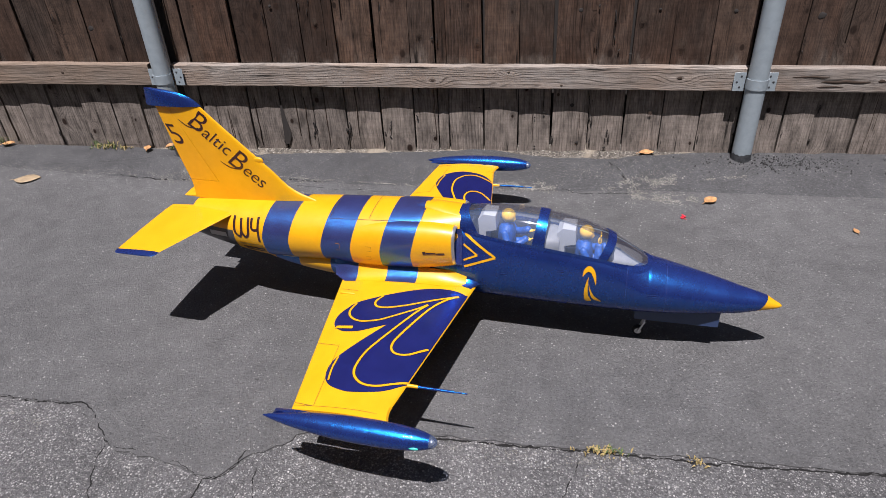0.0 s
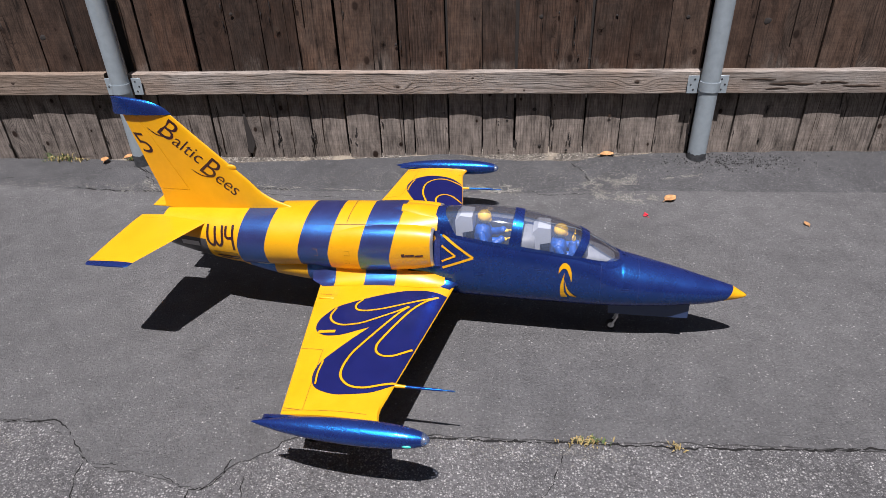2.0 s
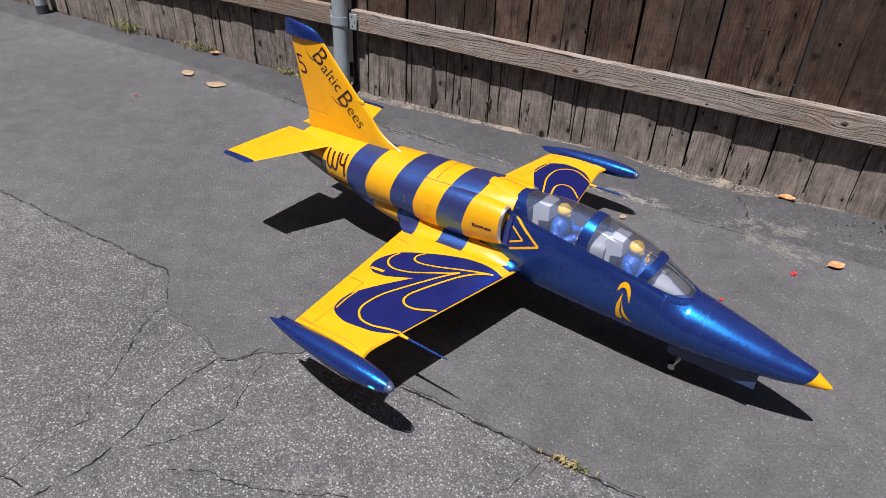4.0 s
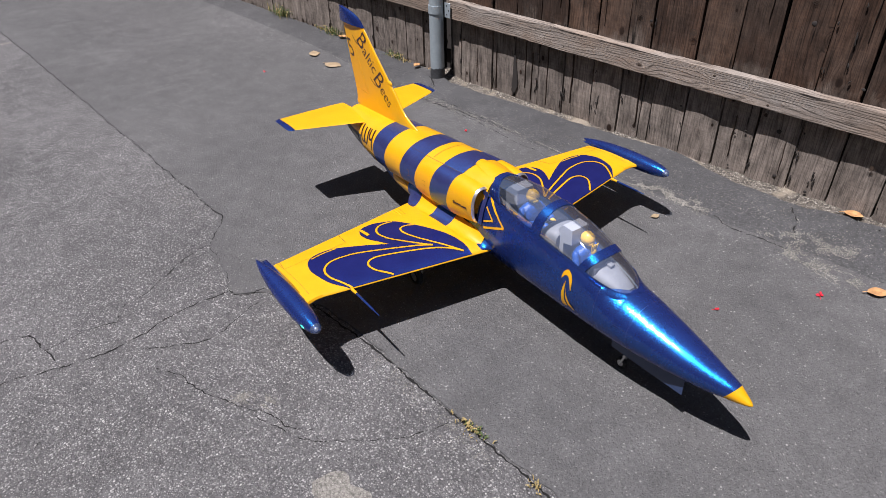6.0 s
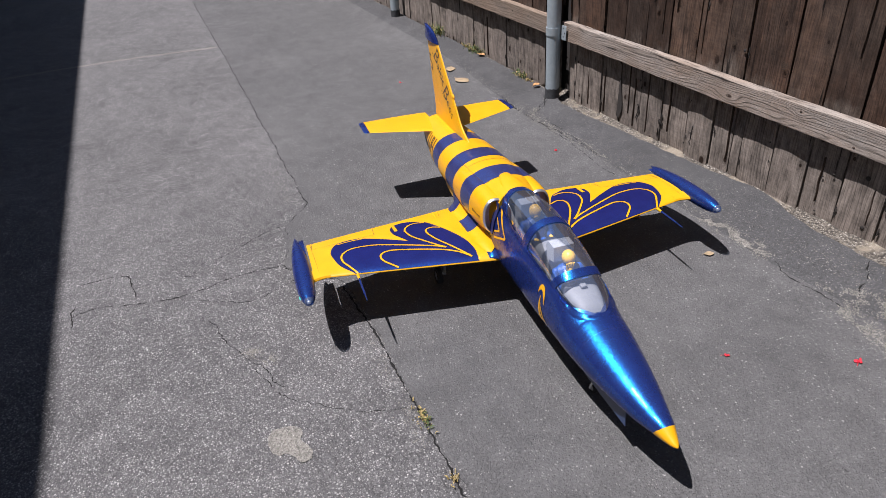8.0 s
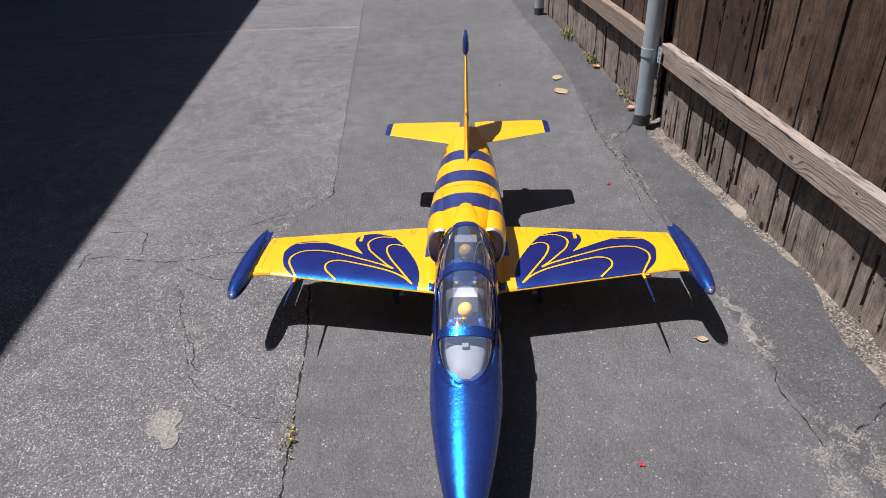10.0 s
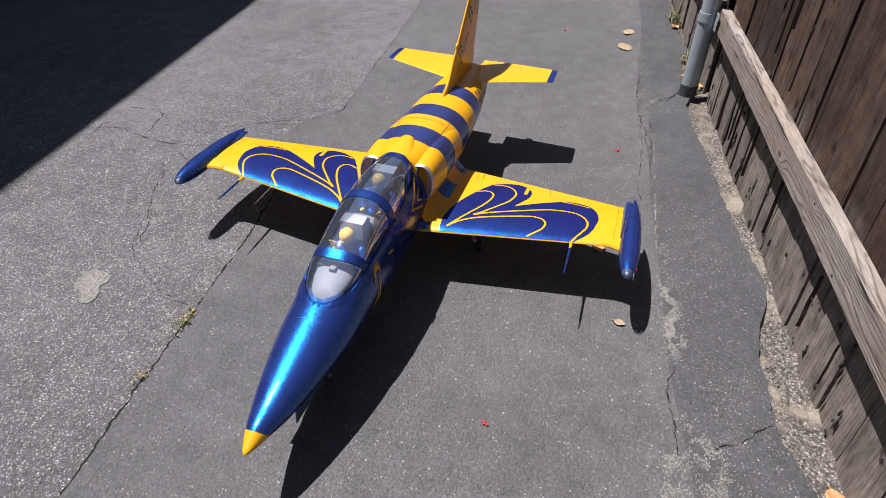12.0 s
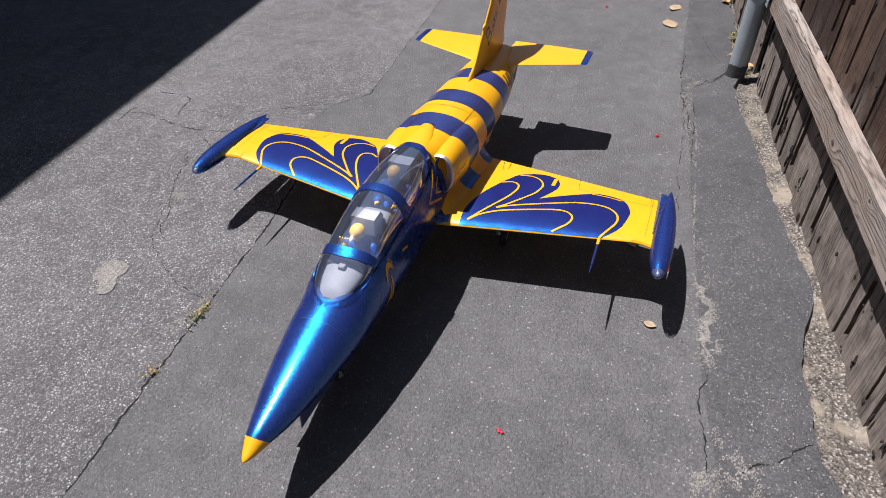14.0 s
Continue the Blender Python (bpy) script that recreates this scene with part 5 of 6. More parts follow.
for side in (-1, 1):
    bm = bmesh.new()
    vs_ = [0.04, 0.08, 0.12, 0.2, 0.3, 0.4, 0.5, 0.58, 0.624]
    loft(bm, [wing_section(v, side) for v in vs_], True, True, True)
    bmesh.ops.recalc_face_normals(bm, faces=bm.faces)
    wing = part("wing", bm, M_YEL, jet, "yellow wing with dark violet leaf pattern", 45)

    def drop_at(lift, side=side):
        def drop(x, y):
            le, te = wing_chord(y)
            x = min(le - 0.0004, x)
            return (x, side * y, wing_skin(x, y) + lift)
        return drop

    bm = bmesh.new()
    le_pts = []
    for i in range(22):
        v = 0.5 - (0.5 - 0.140) * i / 21
        le_pts.append((wing_chord(v)[0] - 0.0016, v))
    outline = [tuple(p) for p in spline(OUT, 0.006)][:-1] + [tuple(p) for p in spline(OUT2, 0.006)][:-1] + le_pts
    filled(bm, outline, 0.009, drop_at(0.0008), 0)
    part("leaf_pattern", bm, M_VIOLET, wing, "dark violet painted leaf shape")
    for k, st in enumerate(STROKES):
        bm = bmesh.new()
        ribbon(bm, [Vector(p) for p in spline(st, 0.005)], (0.0105 if k == 4 else (0.0042 if k == 5 else 0.0056)) + 0.0022, drop_at(0.0011))
        bm.normal_update()
        for f in bm.faces:
            if f.normal.z < 0:
                f.normal_flip()
        part("stroke_edge", bm, M_INK, wing, "thin dark outline of a stroke")
        bm = bmesh.new()
        ribbon(bm, [Vector(p) for p in spline(st, 0.005)], 0.0105 if k == 4 else (0.0042 if k == 5 else 0.0056), drop_at(0.0014))
        bm.normal_update()
        for f in bm.faces:
            if f.normal.z < 0:
                f.normal_flip()
        part("stroke", bm, M_YEL, wing)
    # panel lines: aileron, flap and tip joint
    for st, w in (([(-0.143, 0.605), (-0.095, 0.612)], 0.0010), ([(-0.179, 0.402), (-0.122, 0.408)], 0.0010), ([(-0.12, 0.405), (-0.095, 0.61)], 0.0007), ([(0.066, 0.607), (-0.141, 0.613)], 0.0006), ([(-0.215, 0.165), (-0.160, 0.175)], 0.0010)):
        bm = bmesh.new()
        ribbon(bm, spline([Vector(p) for p in st], 0.01), w, drop_at(0.0012))
        part("panel_line", bm, M_SEAM, wing)
    # small hatch fairing near the root
    bm = bmesh.new()
    blob(bm, (-0.185, side * 0.185, wing_skin(-0.185, 0.185)), (0.028, 0.005, 0.004), 0, 12, 8)
    part("hinge_fairing", bm, M_YEL, wing)
    # flared root fairing that sweeps from the hull into the leading edge
    bm = bmesh.new()
    rows = []
    for i in range(10):
        k = i / 9
        v = 0.074 + 0.034 * k
        tip_u = 0.1425 + 0.045 * (1 - k) ** 2.4
        back_u = 0.085
        zc = 0.170 + 0.010 * (1 - k) ** 2
        hz = 0.0105 + 0.012 * (1 - k) ** 2
        ring = []
        for q in range(18):
            a = 2 * math.pi * q / 18
            c, t = math.cos(a), math.sin(a)
            ring.append((back_u + (tip_u - back_u) * (0.5 + 0.5 * math.copysign(abs(c) ** 0.8, c)), side * v, zc + hz * t * (1.0 - 0.35 * max(0, c)) * (1 if t > 0 else 0.8)))
        rows.append(ring)
    loft(bm, rows, True, True, True)
    bmesh.ops.recalc_face_normals(bm, faces=bm.faces)
    part("root_fairing", bm, M_BLUE, wing, "metallic blue leading-edge fairing", 50)
    # fillet between belly and wing, banded like the body
    bm = bmesh.new()
    uf = stations(-0.262, 0.125, 0.02)
    rows = []
    for u in uf:
        hw = curve_through(BELLY, u)[0]
        vo = 0.126 - 0.02 * max(0, (u - 0.06) / 0.07) - 0.03 * max(0, (-0.22 - u) / 0.04)
        zo = wing_skin(u, vo) + 0.0008
        rows.append([(u, side * (hw - 0.004 + (vo - hw + 0.004) * f), zo + (0.212 - zo) * (1 - f) ** 2.2) for f in [k / 8 for k in range(9)]])
    loft(bm, rows, False, mat=lambda i, j: paint_at((uf[i] + uf[i + 1]) / 2))
    bm.normal_update()
    for f in bm.faces:
        if f.normal.z < 0:
            f.normal_flip()
    part("root_fillet", bm, [M_YEL, M_STRIPE], wing)
    # tip tank
    bm = bmesh.new()
    ut = sorted({-0.194 + 0.374 * i / 26 for i in range(27)} | {0.178, 0.18})
    cy, cz = side * 0.654, 0.189
    loft(bm, [[(u, cy + curve_through(TANK, u)[0] * math.cos(2 * math.pi * k / 24), cz + 0.96 * curve_through(TANK, u)[0] * math.sin(2 * math.pi * k / 24)) for k in range(24)] for u in ut], True, True, True)
    bmesh.ops.recalc_face_normals(bm, faces=bm.faces)
    tank = part("tip_tank", bm, M_BLUE, wing, "metallic blue wing-tip tank")
    bm = bmesh.new()
    loft(bm, [[(u, cy + r * math.cos(2 * math.pi * k / 20), cz + r * math.sin(2 * math.pi * k / 20)) for k in range(20)] for u, r in ((0.1795, .0148), (0.186, .0122), (0.191, .0085), (0.1945, .004), (0.195, .0004))], True, False, True)
    part("lens", bm, M_LENS, tank, "clear domed lens")
    bm = bmesh.new()
    blob(bm, (0.183, cy, cz), (0.006, 0.006, 0.006), 0, 10, 8)
    part("reflector", bm, M_SILVER, tank)
    bm = bmesh.new()
    blob(bm, (0.150, cy + side * 0.0215, cz - 0.002), (0.011, 0.003, 0.0035), 0, 10, 6)
    part("navigation_light", bm, plain("green_lens", (0.05, 0.5, 0.42), 0.3) if side < 0 else plain("red_lens", (0.5, 0.05, 0.04), 0.3), tank)
    # flared fairing where the leading edge meets the tank
    bm = bmesh.new()
    rows = []
    for i in range(9):
        f = i / 8
        v = 0.578 + 0.060 * f
        le = wing_chord(v)[0]
        ext = 0.024 * f ** 1.8
        zc = wing_skin(le - 0.002, v, True) * 0.5 + wing_skin(le - 0.002, v, False) * 0.5
        up = wing_skin(le - 0.03, v, True) + 0.0004
        dn = wing_skin(le - 0.03, v, False) - 0.0004
        rows.append([(le - 0.03, side * v, up), (le - 0.012 + ext * 0.5, side * v, up - 0.002), (le + ext - 0.003, side * v, zc + 0.0052), (le + ext + 0.0006, side * v, zc), (le + ext - 0.003, side * v, zc - 0.0045), (le - 0.03, side * v, dn)])
    loft(bm, rows, True, True, True)
    bmesh.ops.recalc_face_normals(bm, faces=bm.faces)
    part("tip_fairing", bm, M_YEL, wing, "yellow flared fairing")
    bm = bmesh.new()
    loft(bm, [[(-0.175 + du * k, side * (0.630 + 0.020 * (1 - k)), 0.189 + dz * (0.4 + 0.6 * (1 - k))) for du, dz in ((0.0, 0.0), (0.05, 0.011), (0.11, 0.008), (0.11, -0.008), (0.05, -0.011))] for k in (0.3, 0.6, 0.85, 1.0)], True, True, True)
    bmesh.ops.recalc_face_normals(bm, faces=bm.faces)
    part("tank_fillet", bm, M_BLUE, tank)
    # probe on the leading edge
    bm = bmesh.new()
    pz = 0.179
    tube(bm, (0.07, side * 0.5, pz), (0.108, side * 0.5, pz), 0.0055, 0.0036, 14, 1)
    tube(bm, (0.104, side * 0.5, pz), (0.192, side * 0.5, pz), 0.0034, 0.0030, 14, 0)
    tube(bm, (0.190, side * 0.5, pz), (0.221, side * 0.5, pz), 0.0018, 0.0016, 12, 0)
    part("probe", bm, [M_BLUE, M_YEL], wing, "metallic blue leading-edge probe")
    # main gear
    gear = new("main_gear")
    gear.parent = jet
    tagged(gear, "folding metal undercarriage leg")
    bm = bmesh.new()
    tube(bm, (-0.03, side * 0.20, 0.155), (-0.035, side * 0.205, 0.0335), 0.006, 0.005)
    tube(bm, (-0.035, side * 0.205, 0.0375), (-0.035, side * 0.230, 0.0335), 0.004)
    part("leg", bm, M_SILVER, gear)
    bm = bmesh.new()
    rows = []
    for k in range(25):
        a = 2 * math.pi * k / 24
        rows.append([(-0.035 + r * math.cos(a), side * (0.226 + y), 0.0335 + r * math.sin(a)) for r, y in ((0.016, -0.009), (0.027, -0.008), (0.030, 0), (0.027, 0.008), (0.016, 0.009))])
    loft(bm, rows, True)
    part("tyre", bm, M_RUBBER, gear)
    bm = bmesh.new()
    tube(bm, (-0.035, side * 0.218, 0.0335), (-0.035, side * 0.234, 0.0335), 0.0165, n=20)
    part("rim", bm, M_SILVER, gear)

# ---- tail ----
FIN = [(0.335, -0.300, -0.735), (0.355, -0.335, -0.731), (0.370, -0.375, -0.731), (0.395, -0.415, -0.733), (0.43, -0.446, -0.741), (0.473, -0.489, -0.751), (0.55, -0.566, -0.767), (0.624, -0.638, -0.782)]


def fin_section(z, x0, x1, thick=None):
    le, te = curve_through(FIN, z)
    c = le - te
    th = thick or (0.030 - 0.014 * (z - 0.335) / 0.29)
    n = 14
    xs = [x0 + (x1 - x0) * (1 - math.cos(math.pi * i / n)) / 2 for i in range(n + 1)]

    def yt(x):
        return th / 2 * 2.6 * (math.sqrt(max(0, x)) * 0.75 - x * 0.55 - 0.19 * x * x + 0.012)
    return [(le - x * c, -yt(x), z) for x in xs] + [(le - x * c, yt(x), z) for x in reversed(xs)]


fin = tagged(new("tail_fin"), "yellow tail fin")
fin.parent = jet


def hinge(z):
    """Share of the chord at the rudder's hinge line."""
    le, te = curve_through(FIN, z)
    uh = -0.636 + (z - 0.395) * (-0.104 / 0.226)
    return (le - uh) / (le - te)


zs_ = [0.335, 0.345, 0.355, 0.37, 0.382, 0.395]
bm = bmesh.new()
loft(bm, [fin_section(z, 0, 1) for z in zs_], True, True, True)
zs2 = [0.395, 0.41, 0.43, 0.45, 0.473, 0.51, 0.55, 0.59, 0.624]
loft(bm, [fin_section(z, 0, hinge(z) - 0.004) for z in zs2], True, True, True)
bmesh.ops.recalc_face_normals(bm, faces=bm.faces)
part("fin_body", bm, M_YEL, fin, sharp=50)
bm = bmesh.new()
loft(bm, [fin_section(z, hinge(z) + 0.004, 1.0) for z in [0.3965] + zs2[1:]], True, True, True)
bmesh.ops.recalc_face_normals(bm, faces=bm.faces)
part("rudder", bm, M_YEL, fin, sharp=50)
bm = bmesh.new()
CAP = [(0.6245, -0.632, -0.808), (0.632, -0.640, -0.809), (0.642, -0.651, -0.806), (0.652, -0.668, -0.805), (0.661, -0.694, -0.804), (0.668, -0.728, -0.803), (0.673, -0.775, -0.803)]
rows = []
for z, le, te in CAP:
    th = 0.0125 * (1 - ((z - 0.6245) / 0.055) ** 2 * 0.75)
    rows.append([(le + (te - le) * x, sgn * th * math.sin(math.pi * min(1, x * 0.9 + 0.1 * x)) ** 0.6 if 0 < x < 1 else 0.0, z) for x, sgn in [(i / 14, -1) for i in range(15)] + [(i / 14, 1) for i in range(13, 0, -1)]])
loft(bm, rows, True, True, True)
bmesh.ops.recalc_face_normals(bm, faces=bm.faces)
part("fin_cap", bm, M_BLUE, fin, "metallic blue fin cap")
bm = bmesh.new()
loft(bm, [[(u, w * math.copysign(abs(math.cos(a)) ** 0.7, math.cos(a)), z + h * math.copysign(abs(math.sin(a)) ** 0.7, math.sin(a))) for a in [2 * math.pi * q / 16 for q in range(16)]] for u, w, z, h in ((-0.510, .0050, .470, .0085), (-0.490, .0050, .470, .0085), (-0.484, .0040, .470, .0070), (-0.480, .0030, .469, .0055), (-0.477, .0015, .468, .0025))], True, True, True)
bmesh.ops.recalc_face_normals(bm, faces=bm.faces)
part("beacon", bm, M_YEL, fin)

for side in (-1, 1):
    bm = bmesh.new()
    rows = []
    for v, le, te, th, z in ((0.03, -0.560, -0.800, .016, .320), (0.07, -0.580, -0.802, .015, .321), (0.18, -0.623, -0.800, .0125, .3225), (0.290, -0.667, -0.796, .010, .323)):
        c = le - te
        xs = [(1 - math.cos(math.pi * i / 12)) / 2 for i in range(13)]
        yt = [th / 2 * 2.6 * (math.sqrt(x) * 0.75 - x * 0.55 - 0.19 * x * x + 0.004) for x in xs]
        rows.append([(le - x * c, side * v, z + y) for x, y in zip(xs, yt)] + [(le - x * c, side * v, z - y) for x, y in zip(reversed(xs[1:-1]), reversed(yt[1:-1]))])
    loft(bm, rows, True, True, True)
    bmesh.ops.recalc_face_normals(bm, faces=bm.faces)
    stab = part("tailplane", bm, M_YEL, jet, "yellow tailplane with a blue tip", 50)
    tip_rows = []
    last = rows[-1]
    mu = sum(p[0] for p in last) / len(last)
    for dv, k in ((0.0003, 1.04), (0.010, 1.0), (0.017, 0.88), (0.021, 0.6)):
        tip_rows.append([(mu + (p[0] - mu) * (1 - 0.4 * (1 - k)), p[1] + side * dv, 0.323 + (p[2] - 0.323) * k) for p in last])
    bm = bmesh.new()
    loft(bm, tip_rows, True, False, True)
    bmesh.ops.recalc_face_normals(bm, faces=bm.faces)
    part("tip", bm, M_BLUE, stab, "metallic blue tip")
    for a, b, w in (((-0.735, 0.05), (-0.772, 0.295), 0.0008), ((-0.735, 0.05), (-0.785, 0.052), 0.0008)):
        bm = bmesh.new()
        ribbon(bm, spline([Vector(a), Vector(b)], 0.02), w, lambda x, y: (x, side * y, 0.3235 + 0.0 * x))
        part("panel_line", bm, M_PANEL, stab)

# ---- markings ----
def on_fin(origin, along, up, side):
    """Puts flat text on one face of the fin: origin (u, z), directions in that face."""
    def place(x, y):
        u, z = origin[0] + along[0] * x + up[0] * y, origin[1] + along[1] * x + up[1] * y
        le, te = curve_through(FIN, min(0.624, max(0.335, z)))
        q = min(1, max(0, (le - u) / (le - te)))
        th = 0.030 - 0.014 * (z - 0.335) / 0.29
        w = th / 2 * 2.6 * (math.sqrt(q) * 0.75 - q * 0.55 - 0.19 * q * q + 0.012)
        return Vector((u, side * (max(0.0, w) + 0.0007), z))
    return place


for text, size, origin, spread in (("B", 0.090, (-0.694, 0.578), 1), ("altic", 0.058, (-0.655, 0.543), 1.0), ("B", 0.090, (-0.593, 0.466), 1), ("ees", 0.058, (-0.551, 0.434), 0.98)):
    lettering("lettering", text, size, on_fin(origin, (0.745, -0.667), (0.667, 0.745), -1), M_INK, fin, 0.15, spread)
for text, size, origin, spread in (("B", 0.094, (-0.515, 0.390), 1), ("altic", 0.056, (-0.558, 0.428), 0.9), ("B", 0.094, (-0.622, 0.490), 1), ("ees", 0.056, (-0.668, 0.530), 0.92)):
    lettering("lettering", text, size, on_fin(origin, (-0.745, 0.667), (0.667, 0.745), 1), M_INK, fin, 0.15, spread)
lettering("lettering", "5", 0.086, on_fin((-0.752, 0.511), (1.05, -0.06), (-0.10, 1.0), -1), M_INK, fin, -0.3)
lettering("lettering", "5", 0.086, on_fin((-0.706, 0.511), (-1.05, -0.06), (-0.20, 1.0), 1), M_INK, fin, 0.2)
# swashes under the capitals
for a, b, c in (((-0.716, 0.586), (-0.688, 0.565), (-0.649, 0.560)), ((-0.612, 0.464), (-0.584, 0.446), (-0.550, 0.441))):
    bm = bmesh.new()
    put = on_fin((0, 0), (1, 0), (0, 1), -1)
    ribbon(bm, spline([Vector(a), Vector(b), Vector(c)], 0.004), 0.0032, put, taper=3)
    part("swash", bm, M_INK, fin)


def flank_stroke(points, width, mat, side, name, lift=0.0012, closed=False, step=0.004):
    bm = bmesh.new()
    path = [Vector(p) for p in (points if closed is None else spline([Vector(p) for p in points], step))]
    ribbon(bm, path, width, lambda x, y: side_point(x, y, side, lift))
    return part(name, bm, mat, jet, smooth=True)


for side in (-1, 1):
    # chevrons behind the intake edge
    for pts, w in (([(0.120, 0.318), (0.205, 0.264)], 0.0065), ([(0.205, 0.264), (0.120, 0.230)], 0.0065), ([(0.118, 0.292), (0.156, 0.266)], 0.005), ([(0.156, 0.266), (0.118, 0.249)], 0.005)):
        flank_stroke(pts, w, M_YEL, side, "chevron_stroke")
    # swoosh on the nose
    for shape in ([(0.434, 0.230), (0.437, 0.250), (0.448, 0.261), (0.460, 0.255), (0.468, 0.237), (0.469, 0.209), (0.462, 0.229), (0.454, 0.244), (0.444, 0.244)],
                  [(0.450, 0.233), (0.443, 0.209), (0.440, 0.185), (0.444, 0.156), (0.460, 0.157), (0.452, 0.174), (0.449, 0.198)],
                  [(0.450, 0.216), (0.456, 0.195), (0.467, 0.174), (0.486, 0.157), (0.471, 0.159), (0.458, 0.174)]):
        bm = bmesh.new()
        rim = spline([Vector((p[0], p[1])) for p in shape + shape[:1]], 0.003)[:-1]
        filled(bm, rim, 0.006, lambda x, y: side_point(x, y, side, 0.0012))
        for f in bm.faces:
            f.normal_update()
            if f.normal.y * side < 0:
                f.normal_flip()
        part("swoosh", bm, M_YEL, jet)
    # small maintenance marks
    for u, z in ((0.365, 0.236), (0.215, 0.215), (0.60, 0.185)):
        flank_stroke([(u, z), (u + 0.022, z)], 0.0012, M_STRIPE, side, "stencil")
        flank_stroke([(u + 0.002, z + 0.005), (u + 0.020, z + 0.005)], 0.0012, M_STRIPE, side, "stencil")
    # a name on the intake side, kept as plain bars
    for a, b, wide in ((0.014, 0.023, 0.0085), (0.0245, 0.050, 0.0048), (0.0515, 0.074, 0.0048)):
        flank_stroke([(a, 0.279), (b, 0.281)], wide, M_INK, side, "lettering_bar")
    # sponsor mark: plain dark strokes and bars on yellow
    for pts in ([(-0.566, 0.321), (-0.566, 0.279), (-0.552, 0.265), (-0.543, 0.282), (-0.543, 0.318)], [(-0.543, 0.282), (-0.532, 0.265), (-0.520, 0.279), (-0.520, 0.321)], [(-0.508, 0.321), (-0.506, 0.293), (-0.488, 0.292)], [(-0.486, 0.324), (-0.486, 0.254)]):
        flank_stroke(pts, 0.0075, M_INK, side, "sponsor_mark")
    for a, b, z, w, mat in ((-0.560, -0.480, 0.240, 0.008, M_PANEL), (-0.552, -0.478, 0.226, 0.006, M_INK), (-0.545, -0.478, 0.217, 0.005, M_INK), (-0.43, -0.385, 0.205, 0.010, M_GREYPAINT), (-0.66, -0.60, 0.262, 0.016, M_GREYPAINT)):
        flank_stroke([(a, z), (b, z)], w, mat, side, "sponsor_bar")

# rescue triangle and arrow beside the front seat
for pts in ([(0.432, 0.250), (0.452, 0.250), (0.442, 0.266), (0.432, 0.250)],):
    for a, b in zip(pts, pts[1:]):
        flank_stroke([a, b], 0.0022, M_YEL, 1, "rescue_mark")
flank_stroke([(0.352, 0.240), (0.380, 0.246)], 0.007, M_YEL, 1, "rescue_mark")

# little access hatches on the intake flanks
for side in (-1, 1):
    for u0, z0, du, dz in ((-0.150, 0.268, 0.016, 0.014), (-0.150, 0.240, 0.012, 0.010), (-0.24, 0.262, 0.012, 0.02)):
        for a, b in (((u0, z0), (u0 + du, z0)), ((u0 + du, z0), (u0 + du, z0 + dz)), ((u0 + du, z0 + dz), (u0, z0 + dz))):
            flank_stroke([a, b], 0.0009, M_PANEL, side, "panel_line")

# panel lines round the body
def ring_line(u, a0, a1, mat, width=0.0012):
    bm = bmesh.new()
    rows = []
    for i in range(31):
        a = a0 + (a1 - a0) * i / 30
        rows.append([rear_point(u - width / 2, a, 0.0008), rear_point(u + width / 2, a, 0.0008)])
    loft(bm, rows, False)
    part("panel_line", bm, mat, jet)


def run_line(pts, mat, width=0.0013, lift=0.0008):
    """A seam over the upper body: points (u, angle)."""
    bm = bmesh.new()
    path = spline([Vector(p) for p in pts], 0.02)
    rows = []
    for p in path:
        hw = curve_through(REAR, p.x)[0]
        rows.append([rear_point(p.x, p.y - width / hw / 2, lift), rear_point(p.x, p.y + width / hw / 2, lift)])
    loft(bm, rows, False)
    part("panel_line", bm, mat, jet)


for u in (-0.27, -0.155, -0.01):
    ring_line(u, radians(55), radians(125), M_SEAM, 0.0014)
for a in (52, 128):
    run_line([(-0.27, radians(a)), (-0.01, radians(a))], M_SEAM)

# skin joints round the front hull
for u in (0.545, 0.645):
    bm = bmesh.new()
    rows = []
    for side in (-1, 1):
        for i in (range(0, 41) if side > 0 else range(40, -1, -1)):
            t = 0.12 + 0.86 * i / 40
            ring = []
            for du in (-0.0006, 0.0006):
                v, z = hull_side(u + du, t)
                ring.append((u + du, side * (v + 0.0004), z + 0.0002 * (1 if t > 0.5 else -1)))
            rows.append(ring)
        loft(bm, rows, False)
        rows = []
    part("panel_line", bm, M_STRIPE, jet)

# ---- nose gear ----
ng = tagged(new("nose_gear"), "slim metal nose gear with a small wheel")
ng.parent = jet
bm = bmesh.new()
GU, GV, GZ = 0.5915, 0.002, 0.0092
tube(bm, (0.625, GV, 0.115), (0.606, GV, 0.050), 0.0056, 0.0048)
tube(bm, (0.585, GV, 0.075), (0.606, GV, 0.052), 0.0016, 0.0016)
tube(bm, (0.609, GV, 0.058), (0.601, GV - 0.009, 0.038), 0.0036, 0.0036)
for s in (-1, 1):
    tube(bm, (0.606, GV + s * 0.009, 0.044), (GU, GV + s * 0.0095, GZ), 0.0030, 0.0030)
tube(bm, (0.606, GV - 0.011, 0.044), (0.606, GV + 0.011, 0.044), 0.0032)
tube(bm, (GU, GV - 0.012, GZ), (GU, GV + 0.012, GZ), 0.0026)
part("leg", bm, M_SILVER, ng)
bm = bmesh.new()
rows = []
for k in range(25):
    a = 2 * math.pi * k / 24
    rows.append([(GU + r * math.cos(a), GV + y, GZ + r * math.sin(a)) for r, y in ((0.0088, -0.0055), (0.0125, -0.0068), (0.0155, -0.0045), (0.0165, 0), (0.0155, 0.0045), (0.0125, 0.0068), (0.0088, 0.0055))])
loft(bm, rows, True)
part("tyre", bm, M_RUBBER, ng)
bm = bmesh.new()
